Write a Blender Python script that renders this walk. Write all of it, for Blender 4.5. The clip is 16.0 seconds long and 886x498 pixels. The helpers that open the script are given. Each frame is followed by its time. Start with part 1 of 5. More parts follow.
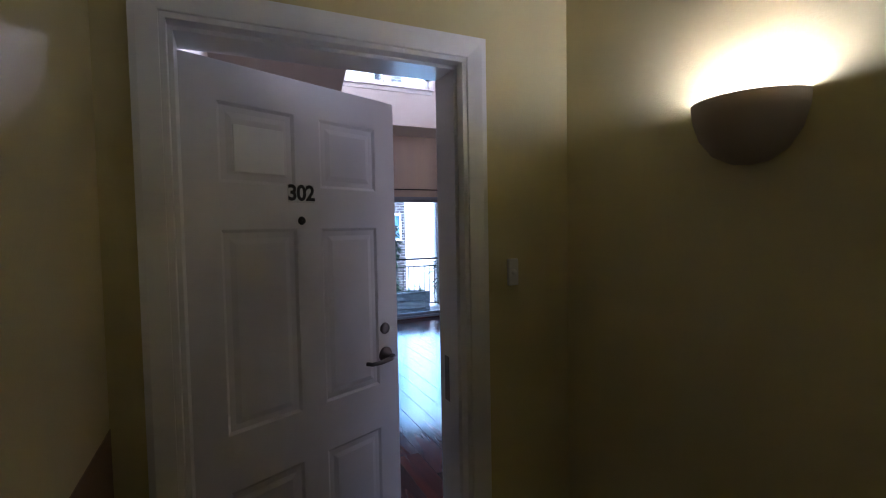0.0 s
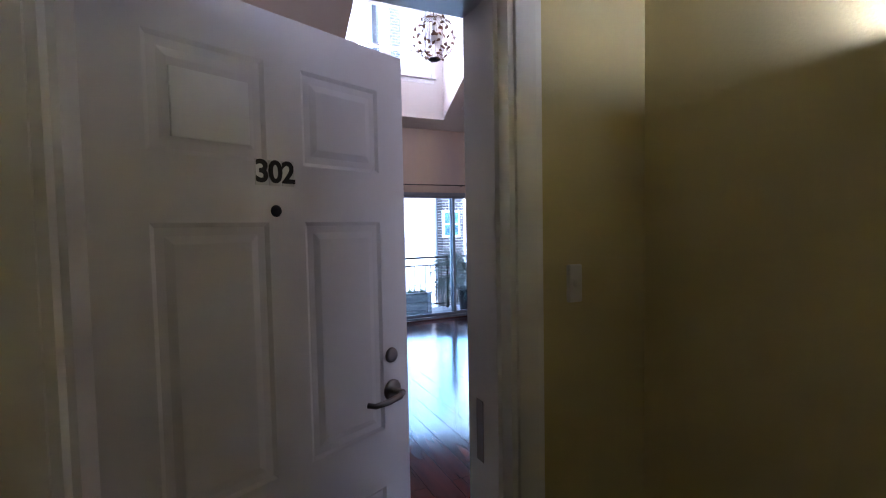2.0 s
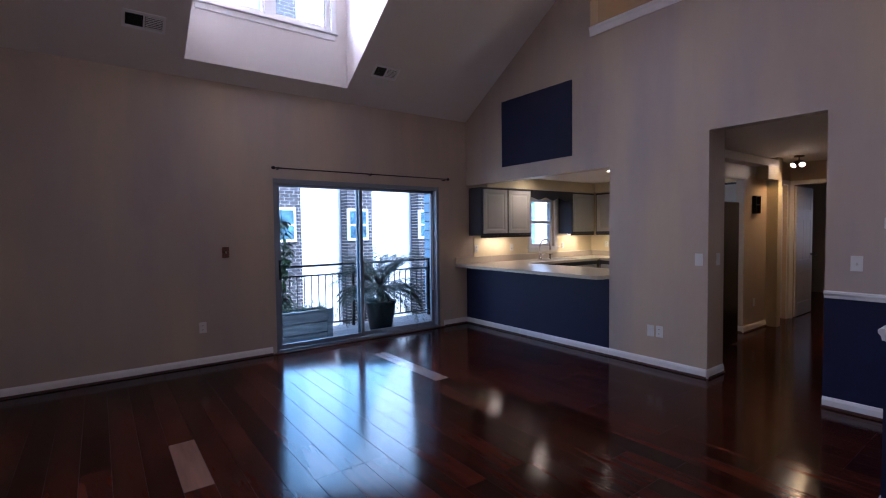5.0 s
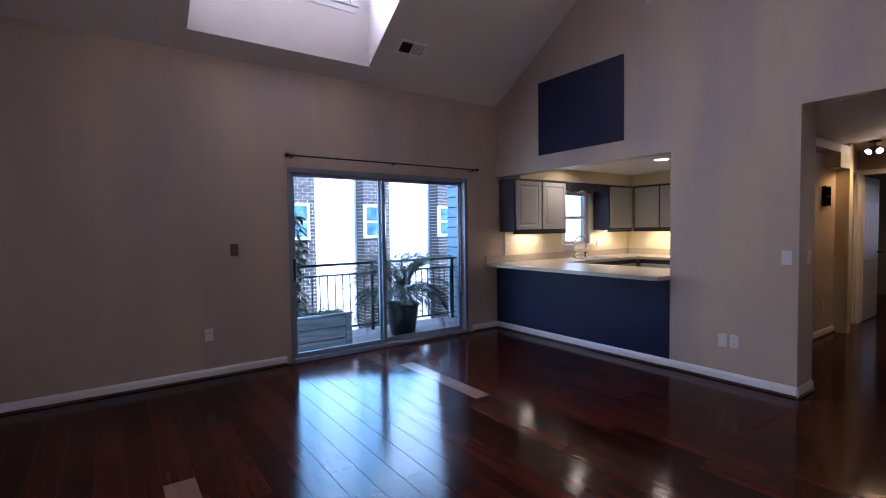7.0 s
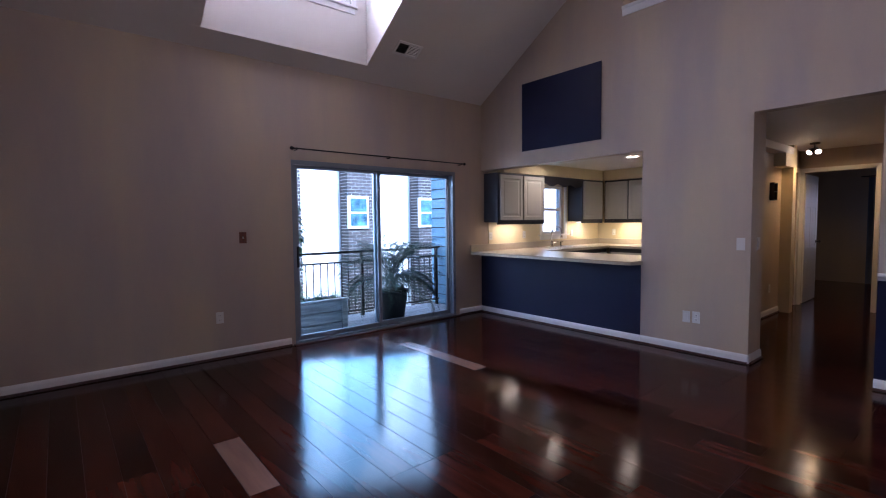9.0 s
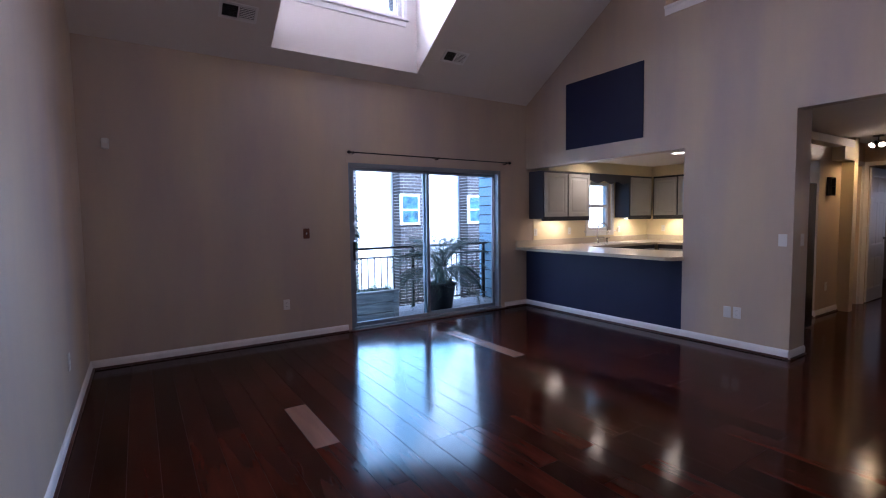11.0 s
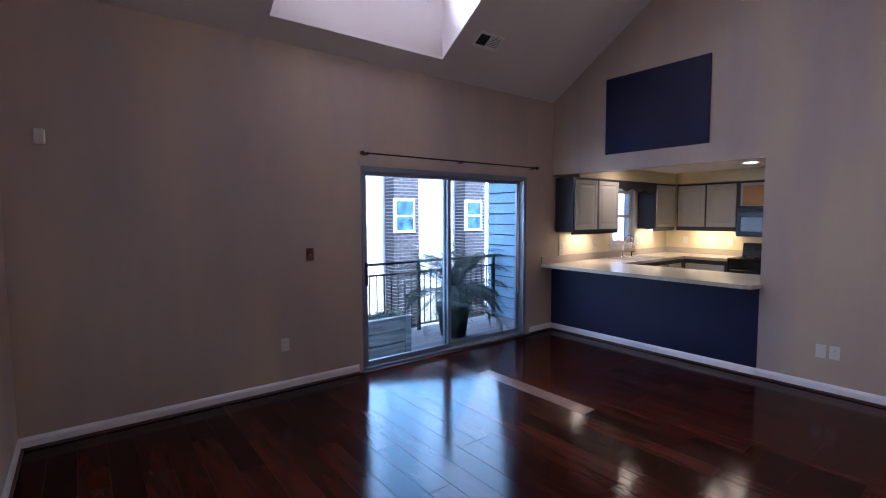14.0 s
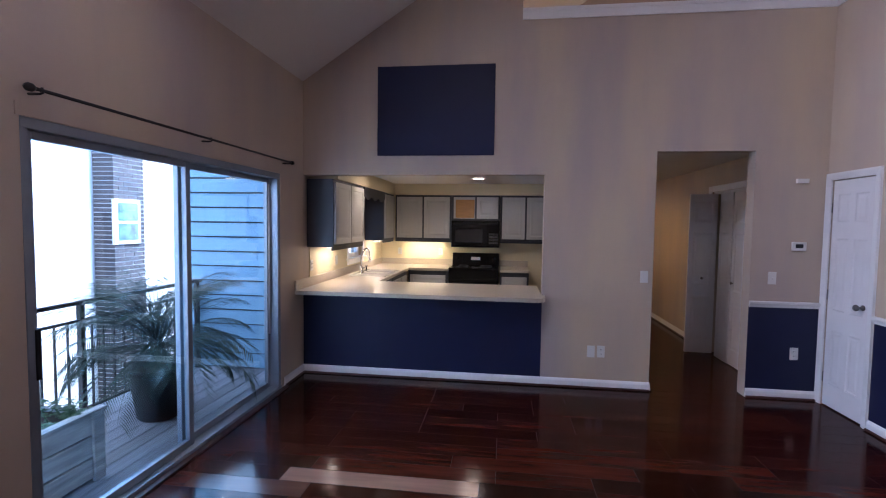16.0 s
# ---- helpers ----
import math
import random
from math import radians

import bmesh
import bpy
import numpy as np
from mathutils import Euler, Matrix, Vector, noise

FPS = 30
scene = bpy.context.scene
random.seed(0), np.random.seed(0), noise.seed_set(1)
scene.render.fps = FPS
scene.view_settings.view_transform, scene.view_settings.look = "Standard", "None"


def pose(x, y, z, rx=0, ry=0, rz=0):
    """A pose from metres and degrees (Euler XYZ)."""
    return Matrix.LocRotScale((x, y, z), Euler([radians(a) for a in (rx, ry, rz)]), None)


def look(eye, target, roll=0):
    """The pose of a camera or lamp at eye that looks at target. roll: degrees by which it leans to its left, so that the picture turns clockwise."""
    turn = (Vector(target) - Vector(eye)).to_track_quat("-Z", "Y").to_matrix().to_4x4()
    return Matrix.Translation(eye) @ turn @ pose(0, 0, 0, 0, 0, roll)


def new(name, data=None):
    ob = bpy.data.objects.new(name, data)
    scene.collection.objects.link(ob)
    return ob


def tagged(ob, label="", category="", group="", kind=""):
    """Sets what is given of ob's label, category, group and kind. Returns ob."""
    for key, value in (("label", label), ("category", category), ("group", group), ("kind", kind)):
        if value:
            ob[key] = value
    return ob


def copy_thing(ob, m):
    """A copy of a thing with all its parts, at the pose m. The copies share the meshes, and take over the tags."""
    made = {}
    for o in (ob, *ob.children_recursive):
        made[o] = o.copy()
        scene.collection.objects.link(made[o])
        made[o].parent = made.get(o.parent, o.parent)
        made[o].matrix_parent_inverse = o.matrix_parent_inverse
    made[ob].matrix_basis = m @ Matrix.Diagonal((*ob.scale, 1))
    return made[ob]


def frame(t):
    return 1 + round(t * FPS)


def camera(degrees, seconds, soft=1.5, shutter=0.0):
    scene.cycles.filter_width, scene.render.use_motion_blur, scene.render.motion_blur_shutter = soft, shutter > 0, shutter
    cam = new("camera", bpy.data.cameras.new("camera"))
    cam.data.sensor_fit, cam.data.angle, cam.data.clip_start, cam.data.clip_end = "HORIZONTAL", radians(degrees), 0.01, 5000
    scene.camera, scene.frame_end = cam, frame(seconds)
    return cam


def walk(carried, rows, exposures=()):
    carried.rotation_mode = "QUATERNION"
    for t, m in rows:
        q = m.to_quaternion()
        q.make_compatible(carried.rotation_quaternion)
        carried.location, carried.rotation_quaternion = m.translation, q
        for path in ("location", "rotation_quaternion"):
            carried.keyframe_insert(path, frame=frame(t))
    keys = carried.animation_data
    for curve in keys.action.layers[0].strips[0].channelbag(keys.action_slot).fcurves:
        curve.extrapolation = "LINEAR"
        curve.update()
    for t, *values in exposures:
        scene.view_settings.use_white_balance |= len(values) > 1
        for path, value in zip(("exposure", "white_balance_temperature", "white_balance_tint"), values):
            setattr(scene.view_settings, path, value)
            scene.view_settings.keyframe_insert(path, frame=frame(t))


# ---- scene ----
cam = camera(87.0, 16.0, 1.1)
PATH = [
    (0, (0.243, 1.228, 1.514), (1.085, 3.040, 1.426), -1.05),
    (0.5, (0.263, 1.274, 1.519), (1.119, 3.078, 1.405), -0.98),
    (1, (0.298, 1.358, 1.502), (1.152, 3.162, 1.379), -0.91),
    (1.5, (0.331, 1.485, 1.479), (1.177, 3.294, 1.379), -1.03),
    (2, (0.364, 1.691, 1.504), (1.214, 3.498, 1.408), -1.08),
    (2.5, (0.446, 1.891, 1.481), (1.302, 3.697, 1.412), -1.09),
    (3, (0.565, 2.204, 1.481), (1.469, 3.987, 1.415), -0.99),
    (3.5, (0.685, 2.690, 1.460), (1.747, 4.383, 1.391), -0.95),
    (4, (0.772, 2.860, 1.452), (1.999, 4.437, 1.372), -0.67),
    (4.3, (0.800, 2.890, 1.446), (2.016, 4.476, 1.366), -0.69),
    (4.8, (0.970, 2.990, 1.435), (2.166, 4.591, 1.354), -0.72),
    (5.3, (1.130, 3.150, 1.425), (2.306, 4.765, 1.343), -0.75),
    (5.9, (1.240, 3.360, 1.412), (2.393, 4.992, 1.329), -0.79),
    (6.5, (1.270, 3.573, 1.399), (2.399, 5.222, 1.315), -0.83),
    (7, (1.193, 3.702, 1.387), (2.350, 5.331, 1.303), -0.84),
    (7.5, (1.034, 3.787, 1.365), (2.267, 5.358, 1.275), -0.54),
    (8, (0.839, 3.786, 1.351), (2.148, 5.295, 1.249), -0.53),
    (10.5, (0.613, 3.174, 1.378), (1.746, 4.816, 1.236), -0.81),
    (11, (0.550, 3.230, 1.371), (1.639, 4.902, 1.239), -0.79),
    (11.5, (0.542, 3.321, 1.376), (1.613, 5.005, 1.251), -0.76),
    (12, (0.515, 3.453, 1.383), (1.589, 5.135, 1.257), -0.67),
    (12.5, (0.461, 3.639, 1.400), (1.543, 5.316, 1.275), -0.58),
    (13, (0.391, 3.910, 1.445), (1.496, 5.572, 1.314), -0.36),
    (13.5, (0.472, 4.194, 1.510), (1.603, 5.839, 1.375), -0.16),
    (14, (0.524, 4.470, 1.563), (1.744, 6.048, 1.421), -0.24),
    (14.5, (0.562, 4.958, 1.539), (1.995, 6.347, 1.417), -0.11),
    (15, (0.708, 5.405, 1.518), (2.355, 6.535, 1.409), -0.16),
    (15.5, (0.760, 5.930, 1.565), (2.610, 6.681, 1.444), 0.27),
    (16, (0.900, 6.500, 1.610), (2.880, 6.757, 1.500), 0.77),
]
walk(cam, [(t, look(eye, target, roll)) for t, eye, target, roll in PATH], [(0, 2.95, 5450, 31), (1.0, 3.05, 5450, 31), (2.0, 3.35, 5450, 31), (2.7, 3.35, 5450, 31), (3.5, 2.7, 5450, 31), (4.2, 2.5, 5450, 31), (6.5, 2.8, 5450, 31), (14.5, 2.88, 5450, 31), (16, 3.05, 5450, 31)])

# ---- world, sun, exposure ----
world = bpy.data.worlds.new("sky")
scene.world = world
world.use_nodes = True
_wn = world.node_tree.nodes
_sky = _wn.new("ShaderNodeTexSky")
_sky.sky_type = "NISHITA"
_sky.sun_disc = False
_sky.sun_elevation, _sky.sun_rotation = radians(38), radians(150)
_wn["Background"].inputs["Strength"].default_value = 0.15
world.node_tree.links.new(_sky.outputs["Color"], _wn["Background"].inputs["Color"])
_sun = bpy.data.lights.new("sun", "SUN")
_sun.energy, _sun.angle, _sun.color = 4.0, radians(12), (1.0, 0.98, 0.95)
new("sun", _sun).matrix_world = look((2, -10, 17), (0, 0, 0))

# skylight lamps standing in the openings
def window_lamp(name, at, target, w, h, energy, spread=180, colour=(0.84, 0.93, 1.0)):
    l = bpy.data.lights.new(name, "AREA")
    l.shape, l.size, l.size_y, l.energy, l.color = "RECTANGLE", w, h, energy, colour
    l.spread = radians(spread)
    new(name, l).matrix_world = look(at, target)


window_lamp("balcony_daylight", (3.63, 8.80, 1.20), (1.7, 5.0, -0.1), 1.82, 1.56, 4.9, 100, (0.44, 0.76, 1.0))
window_lamp("dormer_daylight", (2.66, 8.56, 4.36), (2.1, 5.3, 3.2), 1.3, 1.0, 20, 150, (1.0, 0.96, 0.97))
window_lamp("bedroom_daylight", (13.20, 4.85, 1.3), (10, 4.9, 0.6), 0.3, 1.3, 0.6)

# ---- materials ----
def material(name, colour, rough=0.6, metal=0.0, vary=0.06, scale=3.0, bump=0.0, bump_scale=200.0, spec=0.5, island=0.0, coat=0.0, stretch=(1, 1, 1), alt=None):
    m = bpy.data.materials.new(name)
    m.use_nodes = True
    nt = m.node_tree
    b = nt.nodes["Principled BSDF"]
    b.inputs["Roughness"].default_value = rough
    b.inputs["Metallic"].default_value = metal
    b.inputs["Specular IOR Level"].default_value = spec
    b.inputs["Coat Weight"].default_value = coat
    co = nt.nodes.new("ShaderNodeTexCoord")
    mp = nt.nodes.new("ShaderNodeMapping")
    mp.inputs["Scale"].default_value = stretch
    nt.links.new(co.outputs["Object"], mp.inputs["Vector"])
    big = nt.nodes.new("ShaderNodeTexNoise")
    big.inputs["Scale"].default_value = scale
    big.inputs["Detail"].default_value = 6
    nt.links.new(mp.outputs["Vector"], big.inputs["Vector"])
    fine = nt.nodes.new("ShaderNodeTexNoise")
    fine.inputs["Scale"].default_value = bump_scale
    fine.inputs["Detail"].default_value = 3
    nt.links.new(mp.outputs["Vector"], fine.inputs["Vector"])
    ramp = nt.nodes.new("ShaderNodeMix")
    ramp.data_type = "RGBA"
    lo = [max(0, c * (1 - vary)) for c in colour]
    hi = [min(1, c * (1 + vary)) for c in colour]
    if alt:
        lo, hi = alt, colour
    ramp.inputs[6].default_value = (*lo, 1)
    ramp.inputs[7].default_value = (*hi, 1)
    sharp = nt.nodes.new("ShaderNodeMapRange")
    sharp.inputs["From Min"].default_value, sharp.inputs["From Max"].default_value = 0.3, 0.7
    nt.links.new(big.outputs["Fac"], sharp.inputs["Value"])
    nt.links.new(sharp.outputs["Result"], ramp.inputs[0])
    out = ramp.outputs[2]
    if island:
        info = nt.nodes.new("ShaderNodeObjectInfo")
        hsv = nt.nodes.new("ShaderNodeHueSaturation")
        mr = nt.nodes.new("ShaderNodeMapRange")
        mr.inputs["To Min"].default_value, mr.inputs["To Max"].default_value = 1 - island, 1 + island
        nt.links.new(info.outputs["Random"], mr.inputs["Value"])
        nt.links.new(mr.outputs["Result"], hsv.inputs["Value"])
        nt.links.new(out, hsv.inputs["Color"])
        out = hsv.outputs["Color"]
    nt.links.new(out, b.inputs["Base Color"])
    rr = nt.nodes.new("ShaderNodeMapRange")
    rr.inputs["To Min"].default_value, rr.inputs["To Max"].default_value = rough * 0.85, min(1, rough * 1.15)
    nt.links.new(fine.outputs["Fac"], rr.inputs["Value"])
    nt.links.new(rr.outputs["Result"], b.inputs["Roughness"])
    if bump:
        bp = nt.nodes.new("ShaderNodeBump")
        bp.inputs["Strength"].default_value, bp.inputs["Distance"].default_value = bump, 0.002
        nt.links.new(fine.outputs["Fac"], bp.inputs["Height"])
        nt.links.new(bp.outputs["Normal"], b.inputs["Normal"])
    return m


def glow(name, colour, strength):
    m = bpy.data.materials.new(name)
    m.use_nodes = True
    b = m.node_tree.nodes["Principled BSDF"]
    b.inputs["Base Color"].default_value = (0.9, 0.9, 0.88, 1)
    b.inputs["Emission Color"].default_value = (*colour, 1)
    b.inputs["Emission Strength"].default_value = strength
    return m


def glass_material(name, tint=(0.80, 0.94, 1.0)):
    m = bpy.data.materials.new(name)
    m.use_nodes = True
    nt = m.node_tree
    nt.nodes.remove(nt.nodes["Principled BSDF"])
    tr = nt.nodes.new("ShaderNodeBsdfTransparent")
    tr.inputs["Color"].default_value = (*tint, 1)
    gl = nt.nodes.new("ShaderNodeBsdfGlossy")
    gl.inputs["Roughness"].default_value = 0.02
    lw = nt.nodes.new("ShaderNodeLayerWeight")
    lw.inputs["Blend"].default_value = 0.12
    fr = nt.nodes.new("ShaderNodeMapRange")
    fr.inputs["To Min"].default_value, fr.inputs["To Max"].default_value = 0.02, 0.5
    nt.links.new(lw.outputs["Facing"], fr.inputs["Value"])
    mix = nt.nodes.new("ShaderNodeMixShader")
    nt.links.new(fr.outputs["Result"], mix.inputs["Fac"])
    nt.links.new(tr.outputs["BSDF"], mix.inputs[1])
    nt.links.new(gl.outputs["BSDF"], mix.inputs[2])
    nt.links.new(mix.outputs["Shader"], nt.nodes["Material Output"].inputs["Surface"])
    return m


WALL = material("wall_paint", (0.57, 0.455, 0.32), 0.42, scale=1.0, bump=0.25, bump_scale=160, stretch=(2.0, 2.0, 0.4), alt=(0.42, 0.345, 0.315))
CEIL = material("ceiling_paint", (0.70, 0.66, 0.62), 0.7, vary=0.02, scale=1.5, bump=0.3, bump_scale=180)
CORR = material("corridor_paint", (0.58, 0.495, 0.24), 0.5, vary=0.08, scale=1.5, bump=0.3, bump_scale=160)
CORRLOW = material("corridor_lower_paint", (0.22, 0.13, 0.06), 0.5, vary=0.06, scale=2, bump=0.3)
KITW = material("kitchen_paint", (0.70, 0.61, 0.40), 0.5, vary=0.03, scale=1.5, bump=0.25)
NAVY = material("slate_blue_paint", (0.012, 0.015, 0.050), 0.5, spec=0.3, vary=0.05, scale=2, bump=0.2, bump_scale=160)
TRIM = material("white_trim", (0.78, 0.77, 0.76), 0.35, vary=0.02, scale=4, bump=0.05)
DOORW = material("white_door_paint", (0.74, 0.72, 0.72), 0.38, vary=0.03, scale=3, bump=0.15, bump_scale=300)
SUB = material("subfloor", (0.02, 0.01, 0.008), 0.8)
PLANK = material("cherry_plank", (0.030, 0.0058, 0.0028), 0.12, vary=0.5, scale=2.2, bump=0.05, bump_scale=60, spec=0.10, island=0.6, stretch=(7, 0.8, 1))
# Two plank tones paler than the rest of the floor.
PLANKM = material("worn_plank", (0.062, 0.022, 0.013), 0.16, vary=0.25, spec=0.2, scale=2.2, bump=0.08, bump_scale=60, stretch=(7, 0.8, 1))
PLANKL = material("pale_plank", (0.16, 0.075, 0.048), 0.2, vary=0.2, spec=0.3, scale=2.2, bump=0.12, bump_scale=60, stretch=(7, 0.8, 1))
CARPET = material("corridor_carpet", (0.10, 0.065, 0.04), 0.95, vary=0.2, scale=30, bump=0.8, bump_scale=500)
ALU = material("aluminium_frame", (0.24, 0.28, 0.33), 0.42, 0.4, vary=0.04, scale=6)
BLACKM = material("black_iron", (0.012, 0.012, 0.014), 0.45, 0.3, vary=0.1, scale=8)
CHROME = material("chrome", (0.75, 0.75, 0.76), 0.12, 1.0, vary=0.02)
NICKEL = material("worn_nickel", (0.20, 0.18, 0.17), 0.3, 1.0, vary=0.08, scale=12)
GLASS = glass_material("window_glass")
SIDING = material("blue_lap_siding", (0.17, 0.33, 0.48), 0.55, vary=0.05, scale=3, bump=0.3, bump_scale=80, stretch=(1, 0.3, 6))
DECK = material("deck_board", (0.25, 0.26, 0.29), 0.7, vary=0.2, scale=3, bump=0.5, bump_scale=60, island=0.2, stretch=(0.4, 6, 1))
BRICK = material("red_brick", (0.30, 0.14, 0.10), 0.85, vary=0.25, scale=6, bump=0.5, bump_scale=60, island=0.3)
STUCCO = material("white_siding", (0.80, 0.80, 0.80), 0.7, vary=0.02, scale=2)
COUNTER = material("beige_laminate", (0.47, 0.41, 0.33), 0.3, vary=0.08, scale=60, bump=0.0)
CABDARK = material("dark_cabinet_frame", (0.035, 0.037, 0.05), 0.4, vary=0.06)
CABDOOR = material("grey_cabinet_door", (0.44, 0.44, 0.43), 0.42, vary=0.03, scale=3, bump=0.1)
BLACKP = material("black_enamel", (0.005, 0.005, 0.006), 0.2, vary=0.1, spec=0.35)
PLASTIC = material("ivory_plastic", (0.72, 0.71, 0.68), 0.35, vary=0.02)
# Beige loft in shadow: the darkening is mixed into this brown.
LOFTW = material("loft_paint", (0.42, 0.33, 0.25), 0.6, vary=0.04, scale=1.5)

# ---- mesh helpers ----
def mesh_ob(name, bm, mat, parent=None, label=""):
    me = bpy.data.meshes.new(name)
    bmesh.ops.recalc_face_normals(bm, faces=bm.faces)
    bm.to_mesh(me)
    bm.free()
    me.materials.append(mat)
    ob = new(name, me)
    if parent is not None:
        ob.parent = parent
        ob.matrix_parent_inverse = Matrix.Identity(4)
    if label:
        ob["label"] = label
    return ob


def part(name, bm, mat, parent, label=""):
    return mesh_ob(name, bm, mat, parent, label)


def thing(name, label, category, at=(0, 0, 0), rz=0.0, group="", kind=""):
    ob = new(name)
    ob.empty_display_size = 0.1
    ob.matrix_world = pose(*at, 0, 0, rz)
    return tagged(ob, label, category, group, kind)


def add_box(bm, x0, x1, y0, y1, z0, z1, bevel=0.0, m=None):
    vs = [bm.verts.new((x, y, z)) for x in (x0, x1) for y in (y0, y1) for z in (z0, z1)]
    fs = [bm.faces.new([vs[i] for i in q]) for q in ((0, 1, 3, 2), (4, 6, 7, 5), (0, 4, 5, 1), (2, 3, 7, 6), (0, 2, 6, 4), (1, 5, 7, 3))]
    if bevel:
        es = list({e for f in fs for e in f.edges})
        out = bmesh.ops.bevel(bm, geom=es, offset=bevel, segments=2, affect="EDGES", profile=0.5)
        vs = list({v for f in out["faces"] for v in f.verts} | {v for v in vs if v.is_valid})
    if m is not None:
        bmesh.ops.transform(bm, matrix=m, verts=vs)
    return bm


def box(x0, x1, y0, y1, z0, z1, bevel=0.0):
    return add_box(bmesh.new(), x0, x1, y0, y1, z0, z1, bevel)


def add_tube(bm, pts, r, seg=10, caps=True):
    """A round bar along points; r is a radius or one for each point."""
    rs = r if isinstance(r, (list, tuple)) else [r] * len(pts)
    pts = [Vector(p) for p in pts]
    rings = []
    side = None
    for i, p in enumerate(pts):
        d = (pts[min(i + 1, len(pts) - 1)] - pts[max(i - 1, 0)]).normalized()
        if side is None:
            side = d.orthogonal().normalized()
        side = (side - d * side.dot(d)).normalized()
        up = d.cross(side)
        rings.append([bm.verts.new(p + rs[i] * (math.cos(a) * side + math.sin(a) * up)) for a in [2 * math.pi * k / seg for k in range(seg)]])
    for a, b in zip(rings, rings[1:]):
        for k in range(seg):
            f = bm.faces.new((a[k], a[(k + 1) % seg], b[(k + 1) % seg], b[k]))
            f.smooth = True
    if caps:
        bm.faces.new(rings[0])
        bm.faces.new(rings[-1])
    return bm


def tube(pts, r, seg=10):
    return add_tube(bmesh.new(), pts, r, seg)


def lathe(profile, seg=24, arc=2 * math.pi):
    """A turned shape round z from (radius, height) pairs."""
    bm = bmesh.new()
    full = abs(arc - 2 * math.pi) < 1e-6
    n = seg if full else seg + 1
    rings = [[bm.verts.new((max(r, 1e-4) * math.cos(arc * k / seg), max(r, 1e-4) * math.sin(arc * k / seg), z)) for k in range(n)] for r, z in profile]
    for a, b in zip(rings, rings[1:]):
        for k in range(seg):
            j = (k + 1) % n
            f = bm.faces.new((a[k], a[j], b[j], b[k]))
            f.smooth = True
    return bm


def moved(bm, m):
    bmesh.ops.transform(bm, matrix=m, verts=bm.verts)
    return bm


def prism(poly, axis, a, b):
    """A slab with the given outline (pairs in the other two axes) from a to b along axis."""
    bm = bmesh.new()
    def at(p, t):
        return {"x": (t, p[0], p[1]), "y": (p[0], t, p[1]), "z": (p[0], p[1], t)}[axis]
    lo = [bm.verts.new(at(p, a)) for p in poly]
    hi = [bm.verts.new(at(p, b)) for p in poly]
    bm.faces.new(lo)
    bm.faces.new(hi)
    for i in range(len(poly)):
        j = (i + 1) % len(poly)
        bm.faces.new((lo[i], lo[j], hi[j], hi[i]))
    return bm


def holed(axis, a, b, u0, u1, z0, z1, holes):
    """A wall slab from a to b along its normal axis ("x" or "y"), from u0 to u1 along itself, with rectangular holes (u0, u1, z0, z1) cut through."""
    bm = bmesh.new()
    us = sorted({u0, u1, *[h[i] for h in holes for i in (0, 1)]})
    zs = sorted({z0, z1, *[h[i] for h in holes for i in (2, 3)]})
    us, zs = [u for u in us if u0 <= u <= u1], [z for z in zs if z0 <= z <= z1]
    def solid(i, j):
        if not (0 <= i < len(us) - 1 and 0 <= j < len(zs) - 1):
            return False
        u, z = (us[i] + us[i + 1]) / 2, (zs[j] + zs[j + 1]) / 2
        return not any(h[0] < u < h[1] and h[2] < z < h[3] for h in holes)
    made = {}
    def v(u, t, z):
        k = (u, t, z)
        if k not in made:
            made[k] = bm.verts.new((t, u, z) if axis == "x" else (u, t, z))
        return made[k]
    for i in range(len(us) - 1):
        for j in range(len(zs) - 1):
            if not solid(i, j):
                continue
            p, q, r, s = us[i], us[i + 1], zs[j], zs[j + 1]
            for t in (a, b):
                bm.faces.new((v(p, t, r), v(q, t, r), v(q, t, s), v(p, t, s)))
            for di, dj, e in ((-1, 0, ((p, r), (p, s))), (1, 0, ((q, r), (q, s))), (0, -1, ((p, r), (q, r))), (0, 1, ((p, s), (q, s)))):
                if not solid(i + di, j + dj):
                    (ua, za), (ub, zb) = e
                    bm.faces.new((v(ua, a, za), v(ub, a, zb), v(ub, b, zb), v(ua, b, za)))
    return bm


def setting(name, bm, mat, label, category):
    return tagged(mesh_ob(name, bm, mat), label, category, kind="structure")


# ---- plan ----
XL, XK, YS, YE = 0.12, 5.60, 8.60, 2.80          # left wall, kitchen wall, balcony wall, entry wall (room faces)
YC = 2.60                                        # corridor face of the entry wall
EAVE, SLOPE, RIDGE = 3.06, 0.645, 4.40           # ceiling height at the balcony wall, its slope, the ridge's y
SLX0, SLX1, SLZ = 2.70, 5.08, 2.055               # sliding door
PENY = 6.11                                      # free end of the kitchen opening
KITZ = 2.10                                      # head of the kitchen opening
HY0, HY1, HZ = 4.20, 5.07, 2.32                  # hall opening
LEDGE, LOFTY = 3.66, 6.36                        # loft ledge height, end of the loft opening
KX, HX = 8.70, 9.60                              # far kitchen wall, end of the hall
DX0, DX1, DZ = 0.125, 0.955, 2.05                  # entry doorway


def zc(y):
    return EAVE + SLOPE * (YS - y) if y >= RIDGE else EAVE + SLOPE * (YS - RIDGE) - SLOPE * (RIDGE - y)


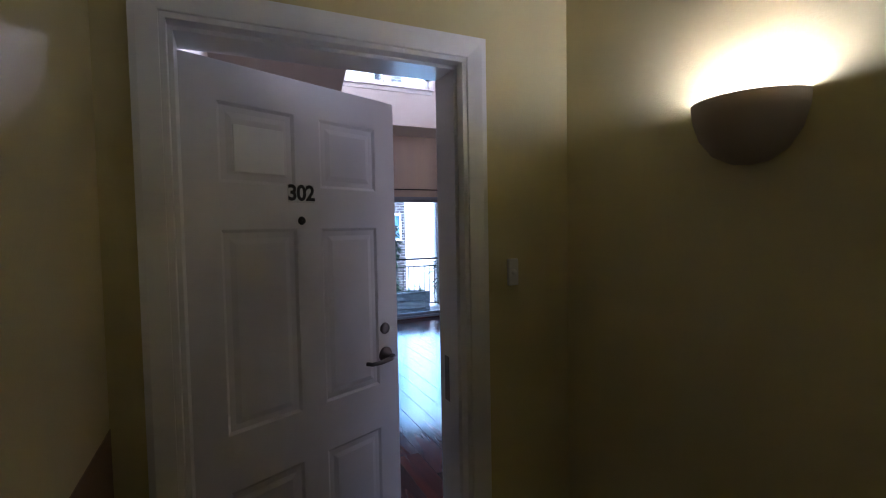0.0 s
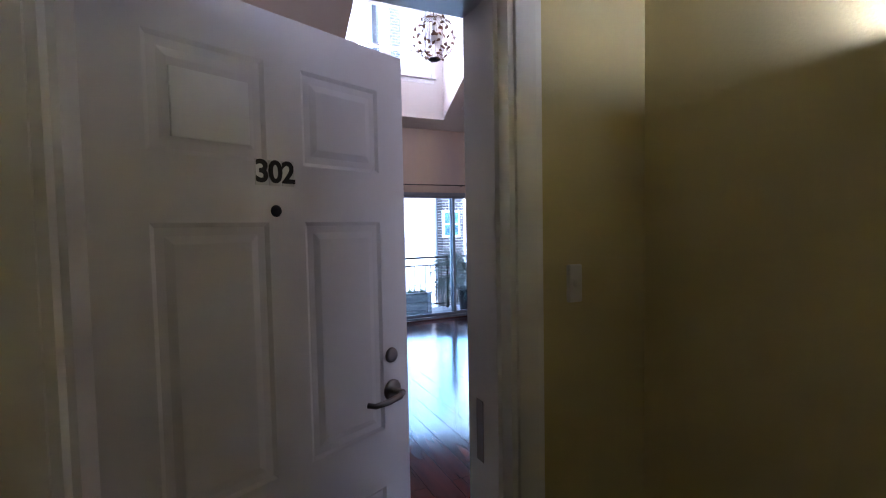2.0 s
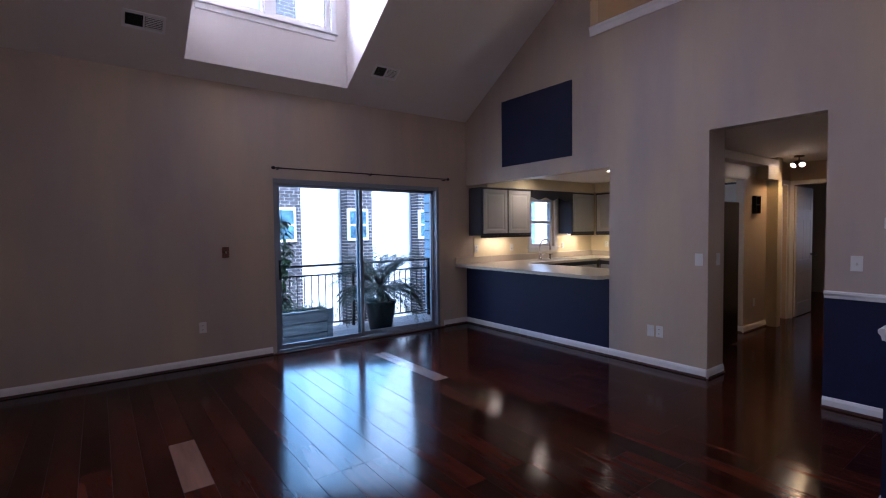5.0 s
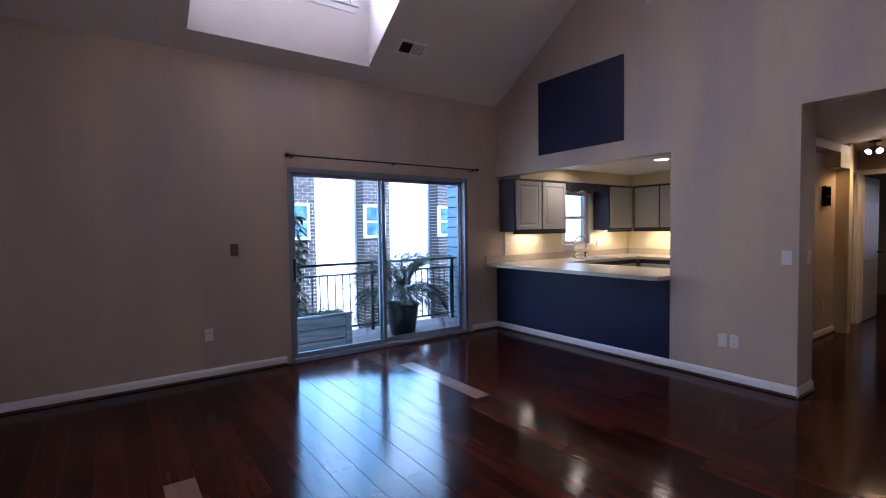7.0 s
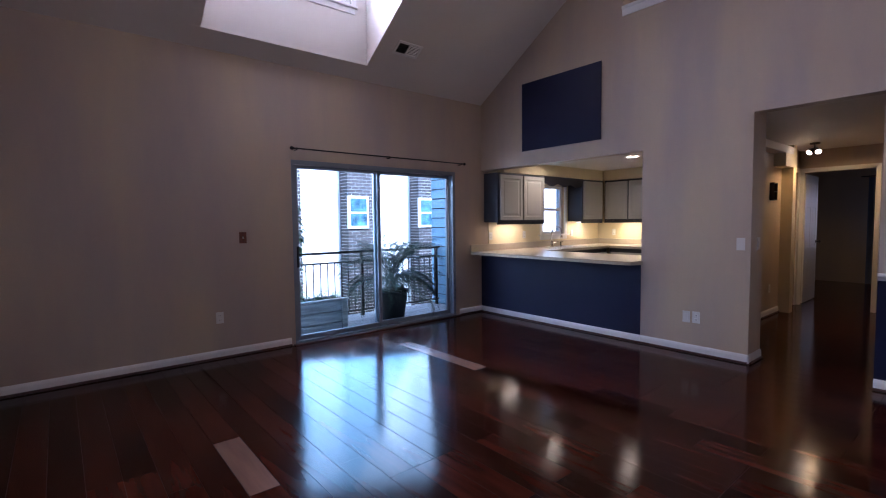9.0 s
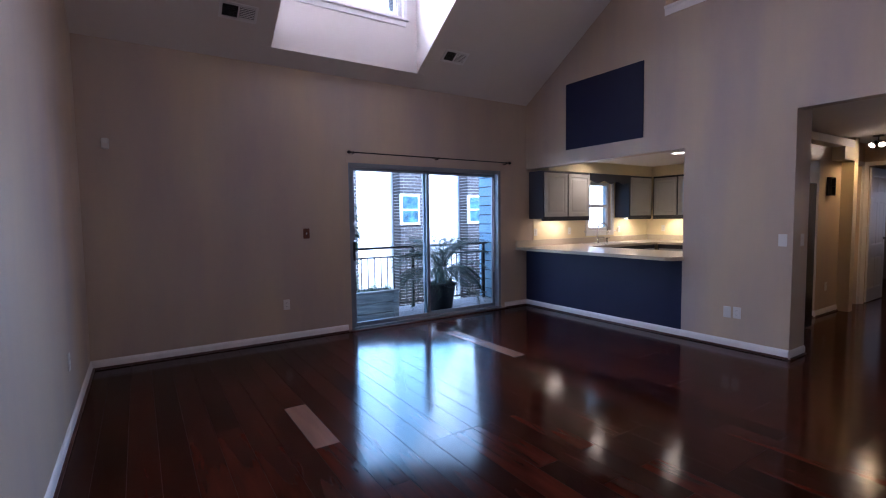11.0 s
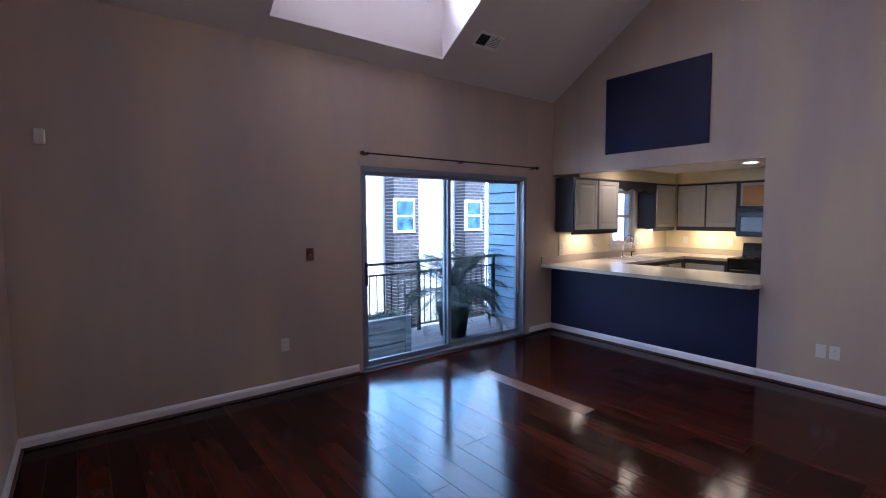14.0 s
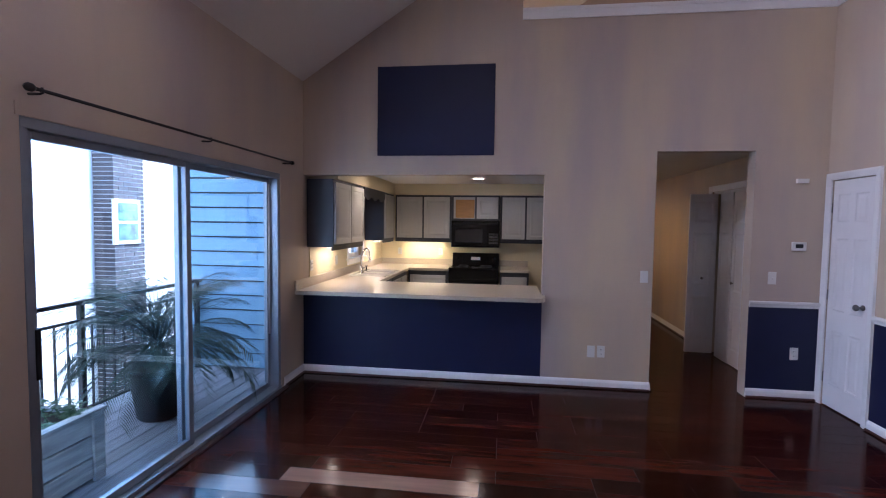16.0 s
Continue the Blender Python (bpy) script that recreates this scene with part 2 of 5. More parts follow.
# ---- large structure ----
setting("floor", box(-0.3, 14.0, YC, YS + 0.15, -0.15, -0.004), SUB, "dark glossy reddish-brown hardwood plank floor", "floor")
setting("corridor_floor", box(-0.4, 1.6, -2.2, YC, -0.15, 0.0), CARPET, "brown corridor carpet floor", "floor")
setting("wall_balcony", holed("y", YS, YS + 0.16, XL - 0.15, KX + 0.15, -0.1, EAVE, [(SLX0, SLX1, -0.1, SLZ), (7.02, 7.62, 1.12, 1.95)]), WALL, "beige painted wall with the sliding balcony door", "wall")
setting("wall_left", prism([(YC, -0.1), (YS, -0.1), (YS, EAVE), (RIDGE, zc(RIDGE)), (YC, zc(YC))], "x", XL - 0.15, XL), WALL, "plain beige painted gable wall", "wall")
bm = holed("x", XK, XK + 0.14, YE, YS, -0.1, EAVE, [(PENY, YS, 0.86, KITZ), (HY0, HY1, -0.1, HZ)])
setting("wall_kitchen", bm, WALL, "beige painted wall with kitchen pass-through and hall opening", "wall")
setting("wall_gable", prism([(YS, EAVE), (LOFTY, zc(LOFTY)), (LOFTY, LEDGE), (YE, LEDGE), (YE, EAVE)], "x", XK, XK + 0.14), WALL, "beige painted gable wall under the vaulted ceiling", "wall")
setting("wall_entry", holed("y", YC, YE, -0.4, 7.0, -0.1, LEDGE, [(DX0 - 0.03, DX1 + 0.03, -0.1, DZ + 0.03)]), WALL, "beige painted entry wall with the front door", "wall")

# vaulted ceiling with the dormer well
DMX0, DMX1, DMY = 1.80, 3.575, 8.41
def slope_quad(bm, x0, x1, ya, yb, t=0.12):
    vs = [bm.verts.new((x, y, zc(y) + d)) for d in (0, t) for x, y in ((x0, ya), (x1, ya), (x1, yb), (x0, yb))]
    for q in ((0, 1, 2, 3), (4, 7, 6, 5), (0, 4, 5, 1), (1, 5, 6, 2), (2, 6, 7, 3), (3, 7, 4, 0)):
        bm.faces.new([vs[i] for i in q])
DMTOP = 5.05
DMB = YS - (DMTOP - EAVE) / SLOPE
bm = bmesh.new()
for x0, x1, ya, yb in ((XL - 0.15, DMX0, YS + 0.16, RIDGE), (DMX1, XK + 0.14, YS + 0.16, RIDGE), (DMX0, DMX1, YS + 0.16, DMY), (DMX0, DMX1, DMB, RIDGE), (XL - 0.15, 9.0, RIDGE, -0.5), (XK + 0.14, 9.0, LOFTY, RIDGE)):
    slope_quad(bm, x0, x1, ya, yb)
setting("ceiling", bm, CEIL, "pale vaulted ceiling with a dormer light well", "ceiling")
DWX0, DWX1, DWZ0, DWZ1 = 1.95, 3.38, 3.80, 4.90
setting("dormer_front", holed("y", DMY - 0.005, DMY + 0.12, DMX0 - 0.1, DMX1 + 0.1, zc(DMY), DMTOP, [(DWX0, DWX1, DWZ0, DWZ1)]), CEIL, "white dormer front wall with window", "wall")
for nm, a, b in (("dormer_cheek_west", DMX0 - 0.1, DMX0 + 0.005), ("dormer_cheek_east", DMX1 - 0.005, DMX1 + 0.1)):
    setting(nm, prism([(DMY - 0.005, zc(DMY) + 0.004), (DMY - 0.005, DMTOP), (DMB, DMTOP), (DMB, DMTOP - 0.01)], "x", a, b), CEIL, "white dormer side wall", "wall")
setting("dormer_ceiling", box(DMX0 - 0.1, DMX1 + 0.1, DMB, DMY + 0.12, DMTOP, DMTOP + 0.1), CEIL, "white dormer ceiling", "ceiling")
# loft behind the ledge
setting("loft_floor", box(XK + 0.14, 9.0, -0.5, LOFTY, 2.75, 2.95), LOFTW, "loft floor", "floor")
setting("loft_floor_entry", box(-0.4, XK + 0.14, -0.5, YC, 2.75, 2.95), LOFTW, "loft floor over the corridor", "floor")
setting("loft_wall_east", box(8.86, 9.0, -0.5, LOFTY, 2.95, 6.2), LOFTW, "loft wall, shade put into its brown", "wall")
setting("loft_wall_north", box(XK + 0.14, 9.0, LOFTY, LOFTY + 0.12, 2.4, 5.0), LOFTW, "loft wall, shade put into its brown", "wall")
setting("loft_wall_south", box(-0.4, 9.0, -0.62, -0.5, 2.75, 6.2), LOFTW, "loft wall, shade put into its brown", "wall")
setting("loft_wall_west", box(-0.4, XL - 0.15, -0.5, YC, 2.95, 6.2), LOFTW, "loft wall, coloured darker for shade", "wall")
# corridor outside the front door
setting("corridor_wall_east", box(1.38, 1.5, -2.2, YC, 0, 2.75), CORR, "olive cream corridor wall with a sconce", "wall")
setting("corridor_wall_west", box(-0.27, -0.03, -2.2, YC, 1.04, 2.75), CORR, "cream corridor wall", "wall")
setting("corridor_wall_west_lower", box(-0.27, -0.028, -2.2, YC, 0, 1.04), CORRLOW, "brown lower part of the corridor wall", "wall")
setting("corridor_wall_south", box(-0.3, 1.5, -2.3, -2.2, 0, 2.75), CORR, "cream corridor wall", "wall")
setting("corridor_ceiling", box(-0.3, 1.5, -2.3, YC, 2.62, 2.75), CORR, "corridor ceiling", "ceiling")
setting("corridor_wall_door", holed("y", YC - 0.012, YC, -0.03, 1.38, 0, 2.62, [(DX0 - 0.03, DX1 + 0.03, 0, DZ + 0.03)]), CORR, "olive cream corridor wall round the front door", "wall")
# kitchen shell
KC = 2.24
setting("kitchen_wall_east", box(KX, KX + 0.14, 5.52, YS, -0.1, 2.75), KITW, "warm cream kitchen wall", "wall")
setting("kitchen_wall_back", holed("y", YS - 0.01, YS, XK + 0.14, KX, 0, KC, [(7.02, 7.62, 1.12, 1.95)]), KITW, "warm cream kitchen wall with window", "wall")
setting("kitchen_ceiling", box(XK + 0.14, KX, 5.52, YS, KC, KC + 0.1), CEIL, "white kitchen ceiling with recessed lights", "ceiling")
setting("soffit_back", box(XK + 0.14, KX, YS - 0.33, YS - 0.01, 2.065, KC), KITW, "cream soffit over the cabinets", "wall")
setting("soffit_east", box(KX - 0.36, KX, 5.52, YS - 0.33, 2.065, KC), KITW, "cream soffit over the cabinets", "wall")
setting("header_band", box(XK + 0.14, XK + 0.16, PENY, YS, KITZ, KC), CEIL, "painted header over the pass-through", "wall")
# hall shell
HL, HR = 5.66, 3.88
setting("hall_wall_entry", box(XK + 0.14, 5.93, HY1, HL + 0.1, 0, HZ + 0.06), WALL, "mauve-grey wall between hall and kitchen", "wall")
setting("hall_wall_north", holed("y", HL, HL + 0.1, 5.93, HX, 0, HZ + 0.06, [(5.93, 7.95, 0, 2.05), (9.02, 9.50, 0, 2.05)]), WALL, "cream hall wall", "wall")
setting("hall_wall_south", holed("y", HR - 0.1, HR, XK + 0.14, HX, 0, HZ + 0.06, [(6.35, 7.25, 0, 2.05)]), WALL, "cream hall wall with laundry closet", "wall")
setting("hall_ceiling", box(XK + 0.14, 14.0, 2.7, HL + 0.1, HZ + 0.06, HZ + 0.14), CEIL, "hall ceiling", "ceiling")
setting("hall_end_wall", holed("x", HX, HX + 0.1, 2.7, 6.5, 0, HZ + 0.06, [(4.78, 5.62, 0, 2.05)]), WALL, "hall end wall with bedroom doorway", "wall")
setting("bedroom_wall_east", holed("x", 13.4, 13.5, 2.7, 6.5, 0, 2.5, [(4.3, 5.2, 0.6, 2.0)]), WALL, "bedroom wall in shade", "wall")
setting("bedroom_wall_north", box(HX, 13.5, 6.5, 6.6, 0, 2.5), WALL, "bedroom wall in shade", "wall")
setting("bedroom_wall_south", box(5.9, 13.5, 2.6, 2.7, 0, 2.5), WALL, "bedroom wall in shade", "wall")
setting("bedroom_ceiling", box(HX, 13.5, HL, 6.6, 2.4, 2.5), CEIL, "bedroom ceiling", "ceiling")
# kitchen half wall under the counter
setting("half_wall", box(XK - 0.005, XK + 0.14, PENY + 0.002, YS - 0.002, 0, 0.86), NAVY, "dark slate-blue half wall under the kitchen counter", "wall")
# balcony, neighbours
# Near-black backing paints the shade lines seen between the siding boards.
setting("balcony_side_wall", box(5.92, 6.1, YS + 0.16, 10.2, -0.3, 3.0), material("dark_building_felt", (0.03, 0.04, 0.05), 0.9), "pale blue lap-sided balcony side wall", "wall")
setting("balcony_roof", box(1.2, 6.1, YS + 0.16, 10.3, 2.75, 2.9), STUCCO, "white balcony ceiling", "ceiling")

# ---- closet by the entry, wainscot, trim ----
CLX, CLY = 4.10, 3.58
setting("closet_wall_front", holed("y", CLY - 0.1, CLY, CLX, XK, 0, LEDGE, [(5.03, 5.53, 0, 2.04)]), WALL, "beige coat-closet wall with a white door", "wall")
setting("closet_wall_side", box(CLX, CLX + 0.1, YE, CLY - 0.1, 0, LEDGE), WALL, "beige coat-closet side wall", "wall")
RAIL = 0.865
def wainscot(name, bm):
    setting(name, bm, NAVY, "dark slate-blue painted wainscot below a white chair rail", "wall")
wainscot("wainscot_hall", box(XK - 0.004, XK, CLY, HY0, 0, RAIL))
wainscot("wainscot_closet_a", box(CLX, 4.96, CLY, CLY + 0.004, 0, RAIL))
wainscot("wainscot_entry", box(1.08, CLX, YE, YE + 0.004, 0, RAIL))
wainscot("wainscot_closet_side", box(CLX - 0.004, CLX, YE, CLY, 0, RAIL))


def profile_run(axis, wall, out, a, b, shape):
    """A moulding along axis from a to b on the wall plane, with (depth, height) shape; out is +1 or -1."""
    bm = bmesh.new()
    rows = []
    for t in (a, b):
        rows.append([bm.verts.new((t, wall + out * d, z) if axis == "x" else (wall + out * d, t, z)) for d, z in shape])
    n = len(shape)
    for i in range(n):
        j = (i + 1) % n
        bm.faces.new((rows[0][i], rows[0][j], rows[1][j], rows[1][i]))
    bm.faces.new(rows[0])
    bm.faces.new(rows[1])
    return bm


BASE = [(0, 0.004), (0.014, 0.004), (0.014, 0.062), (0.010, 0.075), (0.005, 0.085), (0, 0.088)]
SHOE = [(0.0145, 0.004), (0.030, 0.004), (0.028, 0.014), (0.0145, 0.020)]
CHAIR = [(0.0, RAIL), (0.010, RAIL), (0.014, RAIL + 0.02), (0.026, RAIL + 0.036), (0.026, RAIL + 0.052), (0.010, RAIL + 0.058), (0, RAIL + 0.058)]
SHOEM = material("dark_shoe_moulding", (0.05, 0.015, 0.01), 0.3, vary=0.2, scale=6)
for axis, wall, out, a, b in (("x", YS, -1, XL, SLX0 - 0.05), ("x", YS, -1, SLX1 + 0.07, XK), ("y", XL, 1, YE, YS), ("y", XK - 0.005, -1, PENY, YS), ("y", XK, -1, HY1, PENY),
                              ("y", XK - 0.004, -1, CLY, HY0), ("x", CLY + 0.004, 1, CLX, 4.96), ("x", YE + 0.004, 1, 1.08, CLX), ("y", CLX - 0.004, -1, YE, CLY),
                              ("x", HY1, -1, XK, 5.93), ("x", HL, -1, 7.95, 8.95), ("y", 7.95, -1, HL, HL + 0.1), ("x", HR, 1, 7.33, HX)):
    bb = setting("baseboard", profile_run(axis, wall, out, a, b, BASE), TRIM, "white moulded baseboard along the wall", "baseboard")
    part("shoe_moulding", profile_run(axis, wall, out, a, b, SHOE), SHOEM, bb, "dark wooden quarter-round strip")
for axis, wall, out, a, b in (("y", XK - 0.004, -1, CLY, HY0), ("x", CLY + 0.004, 1, CLX, 4.96), ("x", YE + 0.004, 1, 1.08, CLX), ("y", CLX - 0.004, -1, YE, CLY)):
    setting("chair_rail", profile_run(axis, wall, out, a, b, CHAIR), TRIM, "white moulded chair rail above dark wainscot", "trim")
CAP = [(-0.17, LEDGE), (0.03, LEDGE), (0.03, LEDGE + 0.03), (-0.17, LEDGE + 0.03)]
setting("ledge_cap_kitchen", profile_run("y", XK, -1, YE, LOFTY, CAP), TRIM, "white cap board on the loft ledge", "trim")
setting("ledge_cap_entry", profile_run("x", YE, 1, XL, XK, CAP), TRIM, "white cap board on the loft ledge", "trim")
APRON = [(0, LEDGE - 0.07), (0.012, LEDGE - 0.07), (0.02, LEDGE), (0, LEDGE)]
setting("ledge_apron_kitchen", profile_run("y", XK, -1, CLY, LOFTY, APRON), TRIM, "white moulding under the loft ledge", "trim")
setting("ledge_apron_closet", profile_run("x", CLY, 1, CLX, XK, APRON), TRIM, "white moulding under the loft ledge", "trim")

# dark panel on the gable wall
pn = thing("wall_panel", "dark slate-blue rectangular panel on the gable wall", "wall panel", (XK, 7.205, 2.735))
part("board", box(-0.014, 0, -0.593, 0.593, -0.445, 0.445, 0.002), NAVY, pn)


# ---- doors ----
def panel_leaf(w, h, t, panels):
    """A door leaf from x 0 to w, y 0 to t, with raised panels (x0, x1, z0, z1) on both faces."""
    bm = bmesh.new()
    xs = sorted({0, w, *[p[i] for p in panels for i in (0, 1)]})
    zs = sorted({0, h, *[p[i] for p in panels for i in (2, 3)]})
    cache = {}
    def v(x, y, z):
        k = (round(x, 4), round(y, 4), round(z, 4))
        if k not in cache:
            cache[k] = bm.verts.new(k)
        return cache[k]
    for i in range(len(xs) - 1):
        for j in range(len(zs) - 1):
            a, b, c, d = xs[i], xs[i + 1], zs[j], zs[j + 1]
            is_panel = any(p[0] <= a and b <= p[1] and p[2] <= c and d <= p[3] for p in panels)
            for y0, s in ((0, 1), (t, -1)):
                if not is_panel:
                    bm.faces.new((v(a, y0, c), v(b, y0, c), v(b, y0, d), v(a, y0, d)))
                    continue
                steps = [(0, 0), (0.010, 0.006), (0.028, 0.006), (0.046, 0.002)]
                for (i0, d0), (i1, d1) in zip(steps, steps[1:]):
                    q0 = [v(x, y0 + s * d0, z) for x, z in ((a + i0, c + i0), (b - i0, c + i0), (b - i0, d - i0), (a + i0, d - i0))]
                    q1 = [v(x, y0 + s * d1, z) for x, z in ((a + i1, c + i1), (b - i1, c + i1), (b - i1, d - i1), (a + i1, d - i1))]
                    for k in range(4):
                        bm.faces.new((q0[k], q0[(k + 1) % 4], q1[(k + 1) % 4], q1[k]))
                i1, d1 = steps[-1]
                bm.faces.new([v(x, y0 + s * d1, z) for x, z in ((a + i1, c + i1), (b - i1, c + i1), (b - i1, d - i1), (a + i1, d - i1))])
    for i in range(len(xs) - 1):
        for z in (0, h):
            bm.faces.new((v(xs[i], 0, z), v(xs[i + 1], 0, z), v(xs[i + 1], t, z), v(xs[i], t, z)))
    for j in range(len(zs) - 1):
        for x in (0, w):
            bm.faces.new((v(x, 0, zs[j]), v(x, 0, zs[j + 1]), v(x, t, zs[j + 1]), v(x, t, zs[j])))
    return bm


def six_panels(w):
    s, m = 0.115 * w / 0.914, 0.11 * w / 0.914
    c = (w - 2 * s - m) / 2
    return [(x, x + c, z0, z1) for x in (s, s + c + m) for z0, z1 in ((0.20, 0.69), (0.87, 1.51), (1.655, 1.90))]


def casing(name, axis, wall, out, a, b, h, w=0.07, mat=TRIM):
    """Moulded trim round a doorway from a to b, on the wall plane."""
    shape = [(0, 0), (0.010, 0), (0.014, 0.3 * w), (0.020, 0.75 * w), (0.020, w), (0, w)]
    bm = bmesh.new()
    for pts in (lambda d, e: [(a - e, 0), (a - e, h + e), (b + e, h + e), (b + e, 0)],):
        rings = [[(u, z, d) for u, z in pts(d, e)] for d, e in shape]
        vs = [[bm.verts.new((u, wall + out * d, z) if axis == "x" else (wall + out * d, u, z)) for u, z, d in ring] for ring in rings]
        for p, q in zip(vs, vs[1:] + vs[:1]):
            for k in range(3):
                bm.faces.new((p[k], p[k + 1], q[k + 1], q[k]))
        bm.faces.new([r[0] for r in vs])
        bm.faces.new([r[3] for r in vs])
    return setting(name, bm, mat, "white moulded door casing", "trim")


def lever(parent, x, z, y, out, flip=1):
    h = part("lever_handle", moved(lathe([(0, 0.0), (0.033, 0.0), (0.033, 0.007), (0.026, 0.012), (0.012, 0.014), (0.011, 0.05), (0, 0.05)], 20), pose(x, y, z, 90 if out < 0 else -90)), NICKEL, parent, "worn nickel lever handle")
    part("lever", tube([(x, y + out * 0.045, z), (x - flip * 0.02, y + out * 0.058, z - 0.002), (x - flip * 0.07, y + out * 0.060, z - 0.006), (x - flip * 0.115, y + out * 0.055, z - 0.006), (x - flip * 0.128, y + out * 0.035, z - 0.004)], [0.010, 0.010, 0.009, 0.008, 0.008], 10), NICKEL, h)
    return h


def digit(text, size, parent, m, mat, name):
    cu = bpy.data.curves.new(name, "FONT")
    cu.body, cu.size, cu.extrude, cu.align_x, cu.align_y, cu.offset = text, size, 0.0006, "CENTER", "CENTER", 0.0022
    tmp = new(name, cu)
    bpy.context.view_layer.update()
    me = bpy.data.meshes.new_from_object(tmp.evaluated_get(bpy.context.evaluated_depsgraph_get()))
    bpy.data.objects.remove(tmp)
    me.materials.clear()
    me.materials.append(mat)
    ob = new(name, me)
    ob.parent = parent
    ob.matrix_basis = m
    return ob


LEAFA = 24.5
ed = thing("entry_door", "white six-panel steel front door standing ajar, numbered 302", "door", (0.135, 2.752, 0.012), LEAFA)
part("leaf", panel_leaf(0.830, 2.02, 0.044, six_panels(0.830)), DOORW, ed)
PLATE = material("silver_number_plate", (0.62, 0.62, 0.6), 0.35, 0.4)
for k, dgt in enumerate("302"):
    x = 0.385 + (k - 1) * 0.035
    p = part("number_plate", box(x - 0.0165, x + 0.0165, -0.002, 0.0, 1.600, 1.662), PLATE, ed, "silver plate with a black numeral")
    digit(dgt, 0.074, p, pose(x, -0.003, 1.631, 90), BLACKM, "numeral")
peep = part("peephole", moved(lathe([(0, 0.006), (0.008, 0.006), (0.013, 0.004), (0.015, 0), (0.015, -0.004)], 18), pose(0.385, 0, 1.538, 90)), BLACKM, ed, "dark brass peephole")
part("deadbolt", moved(lathe([(0, 0.010), (0.014, 0.010), (0.022, 0.007), (0.024, 0), (0.024, -0.002)], 20), pose(0.758, 0, 1.095, 90)), NICKEL, ed, "dark nickel deadbolt")
lever(ed, 0.758, 0.985, 0.0, -1)
lever(ed, 0.758, 0.985, 0.044, 1)
for z in (0.25, 1.0, 1.78):
    part("hinge", tube([(-0.006, 0.05, z - 0.05), (-0.006, 0.05, z + 0.05)], 0.007, 8), NICKEL, ed, "steel hinge")
PAPER = material("white_notice_paper", (0.88, 0.88, 0.87), 0.5, vary=0.03, scale=8)
note = thing("paper_notice", "small white paper notice fixed on the upper door panel", "notice", (0.135, 2.752, 0.012), LEAFA)
part("sheet", box(0.152, 0.322, -0.0045, 0.0015, 1.690, 1.835, 0.001), PAPER, note)
jm = bmesh.new()
for args in ((DX0 - 0.03, DX0, YC - 0.012, YE, 0, DZ), (DX1, DX1 + 0.03, YC - 0.012, YE, 0, DZ), (DX0 - 0.03, DX1 + 0.03, YC - 0.012, YE, DZ, DZ + 0.03)):
    add_box(jm, *args)
for args in ((DX0, DX0 + 0.012, YC + 0.03, 2.748, 0, DZ), (DX1 - 0.012, DX1, YC + 0.03, 2.748, 0, DZ), (DX0 + 0.012, DX1 - 0.012, YC + 0.03, 2.748, DZ - 0.012, DZ)):
    add_box(jm, *args)
door_1 = setting("door_frame", jm, TRIM, "white wooden front door frame", "door frame")
part("strike_plate", box(DX1 - 0.0135, DX1 - 0.011, 2.70, 2.735, 0.90, 1.06, 0.001), NICKEL, door_1, "steel strike plate")
casing("casing_corridor", "x", YC - 0.012, -1, DX0 - 0.015, DX1 + 0.015, DZ + 0.015, 0.062)
casing("casing_entry", "x", YE, 1, DX0 - 0.02, DX1 + 0.02, DZ + 0.02)
setting("threshold", box(DX0, DX1, YC - 0.02, YE + 0.01, 0, 0.016, 0.005), ALU, "metal door threshold", "trim")

bell = thing("doorbell", "small beige plastic doorbell button by the front door", "doorbell", (1.135, YC - 0.012, 1.36))
part("plate", box(-0.02, 0.02, -0.014, 0, -0.046, 0.046, 0.004), PLASTIC, bell)
part("button", moved(lathe([(0, 0.006), (0.008, 0.006), (0.010, 0)], 16), pose(0, -0.014, 0.0, 90)), PLASTIC, bell, "round push button")

cd = thing("closet_door", "white six-panel closet door, closed, with a dark knob", "door", (5.04, CLY - 0.042, 0.012))
part("leaf", panel_leaf(0.48, 2.02, 0.036, six_panels(0.48)), DOORW, cd)
part("knob", moved(lathe([(0.024, 0), (0.024, 0.006), (0.010, 0.012), (0.010, 0.035), (0.024, 0.045), (0.027, 0.058), (0.02, 0.068), (0, 0.07)], 20), pose(0.06, 0.036, 0.95, -90)), NICKEL, cd, "dark nickel round knob")
for z in (0.25, 1.0, 1.78):
    part("hinge", tube([(0.484, 0.04, z - 0.045), (0.484, 0.04, z + 0.045)], 0.006, 8), NICKEL, cd, "steel hinge")
casing("casing_closet", "x", CLY, 1, 5.03, 5.53, 2.04, 0.062)

# laundry bifold doors and the open bedroom door in the hall
bf = thing("bifold_door", "white panelled bifold laundry-closet doors, folded open", "door", (7.19, HR - 0.02, 0.015))
W3 = [(0.05, 0.27, z0, z1) for z0, z1 in ((0.18, 0.72), (0.86, 1.52), (1.64, 1.90))]
KNOB = [(0.008, 0), (0.008, 0.012), (0.016, 0.02), (0.016, 0.028), (0, 0.032)]
for ang, x, y in ((93, 0.0, 0.0), (267, -0.055, 0.325)):
    lf = part("leaf", panel_leaf(0.32, 2.0, 0.03, W3), DOORW, bf)
    lf.matrix_basis = pose(x, y, 0, 0, 0, ang)
    if x:
        part("knob", moved(lathe(KNOB, 14), pose(0.16, 0.0, 0.95, 90)), NICKEL, lf, "small dark knob")
bf2 = thing("bifold_door", "white panelled bifold laundry-closet doors, nearly closed", "door", (6.36, HR - 0.035, 0.015))
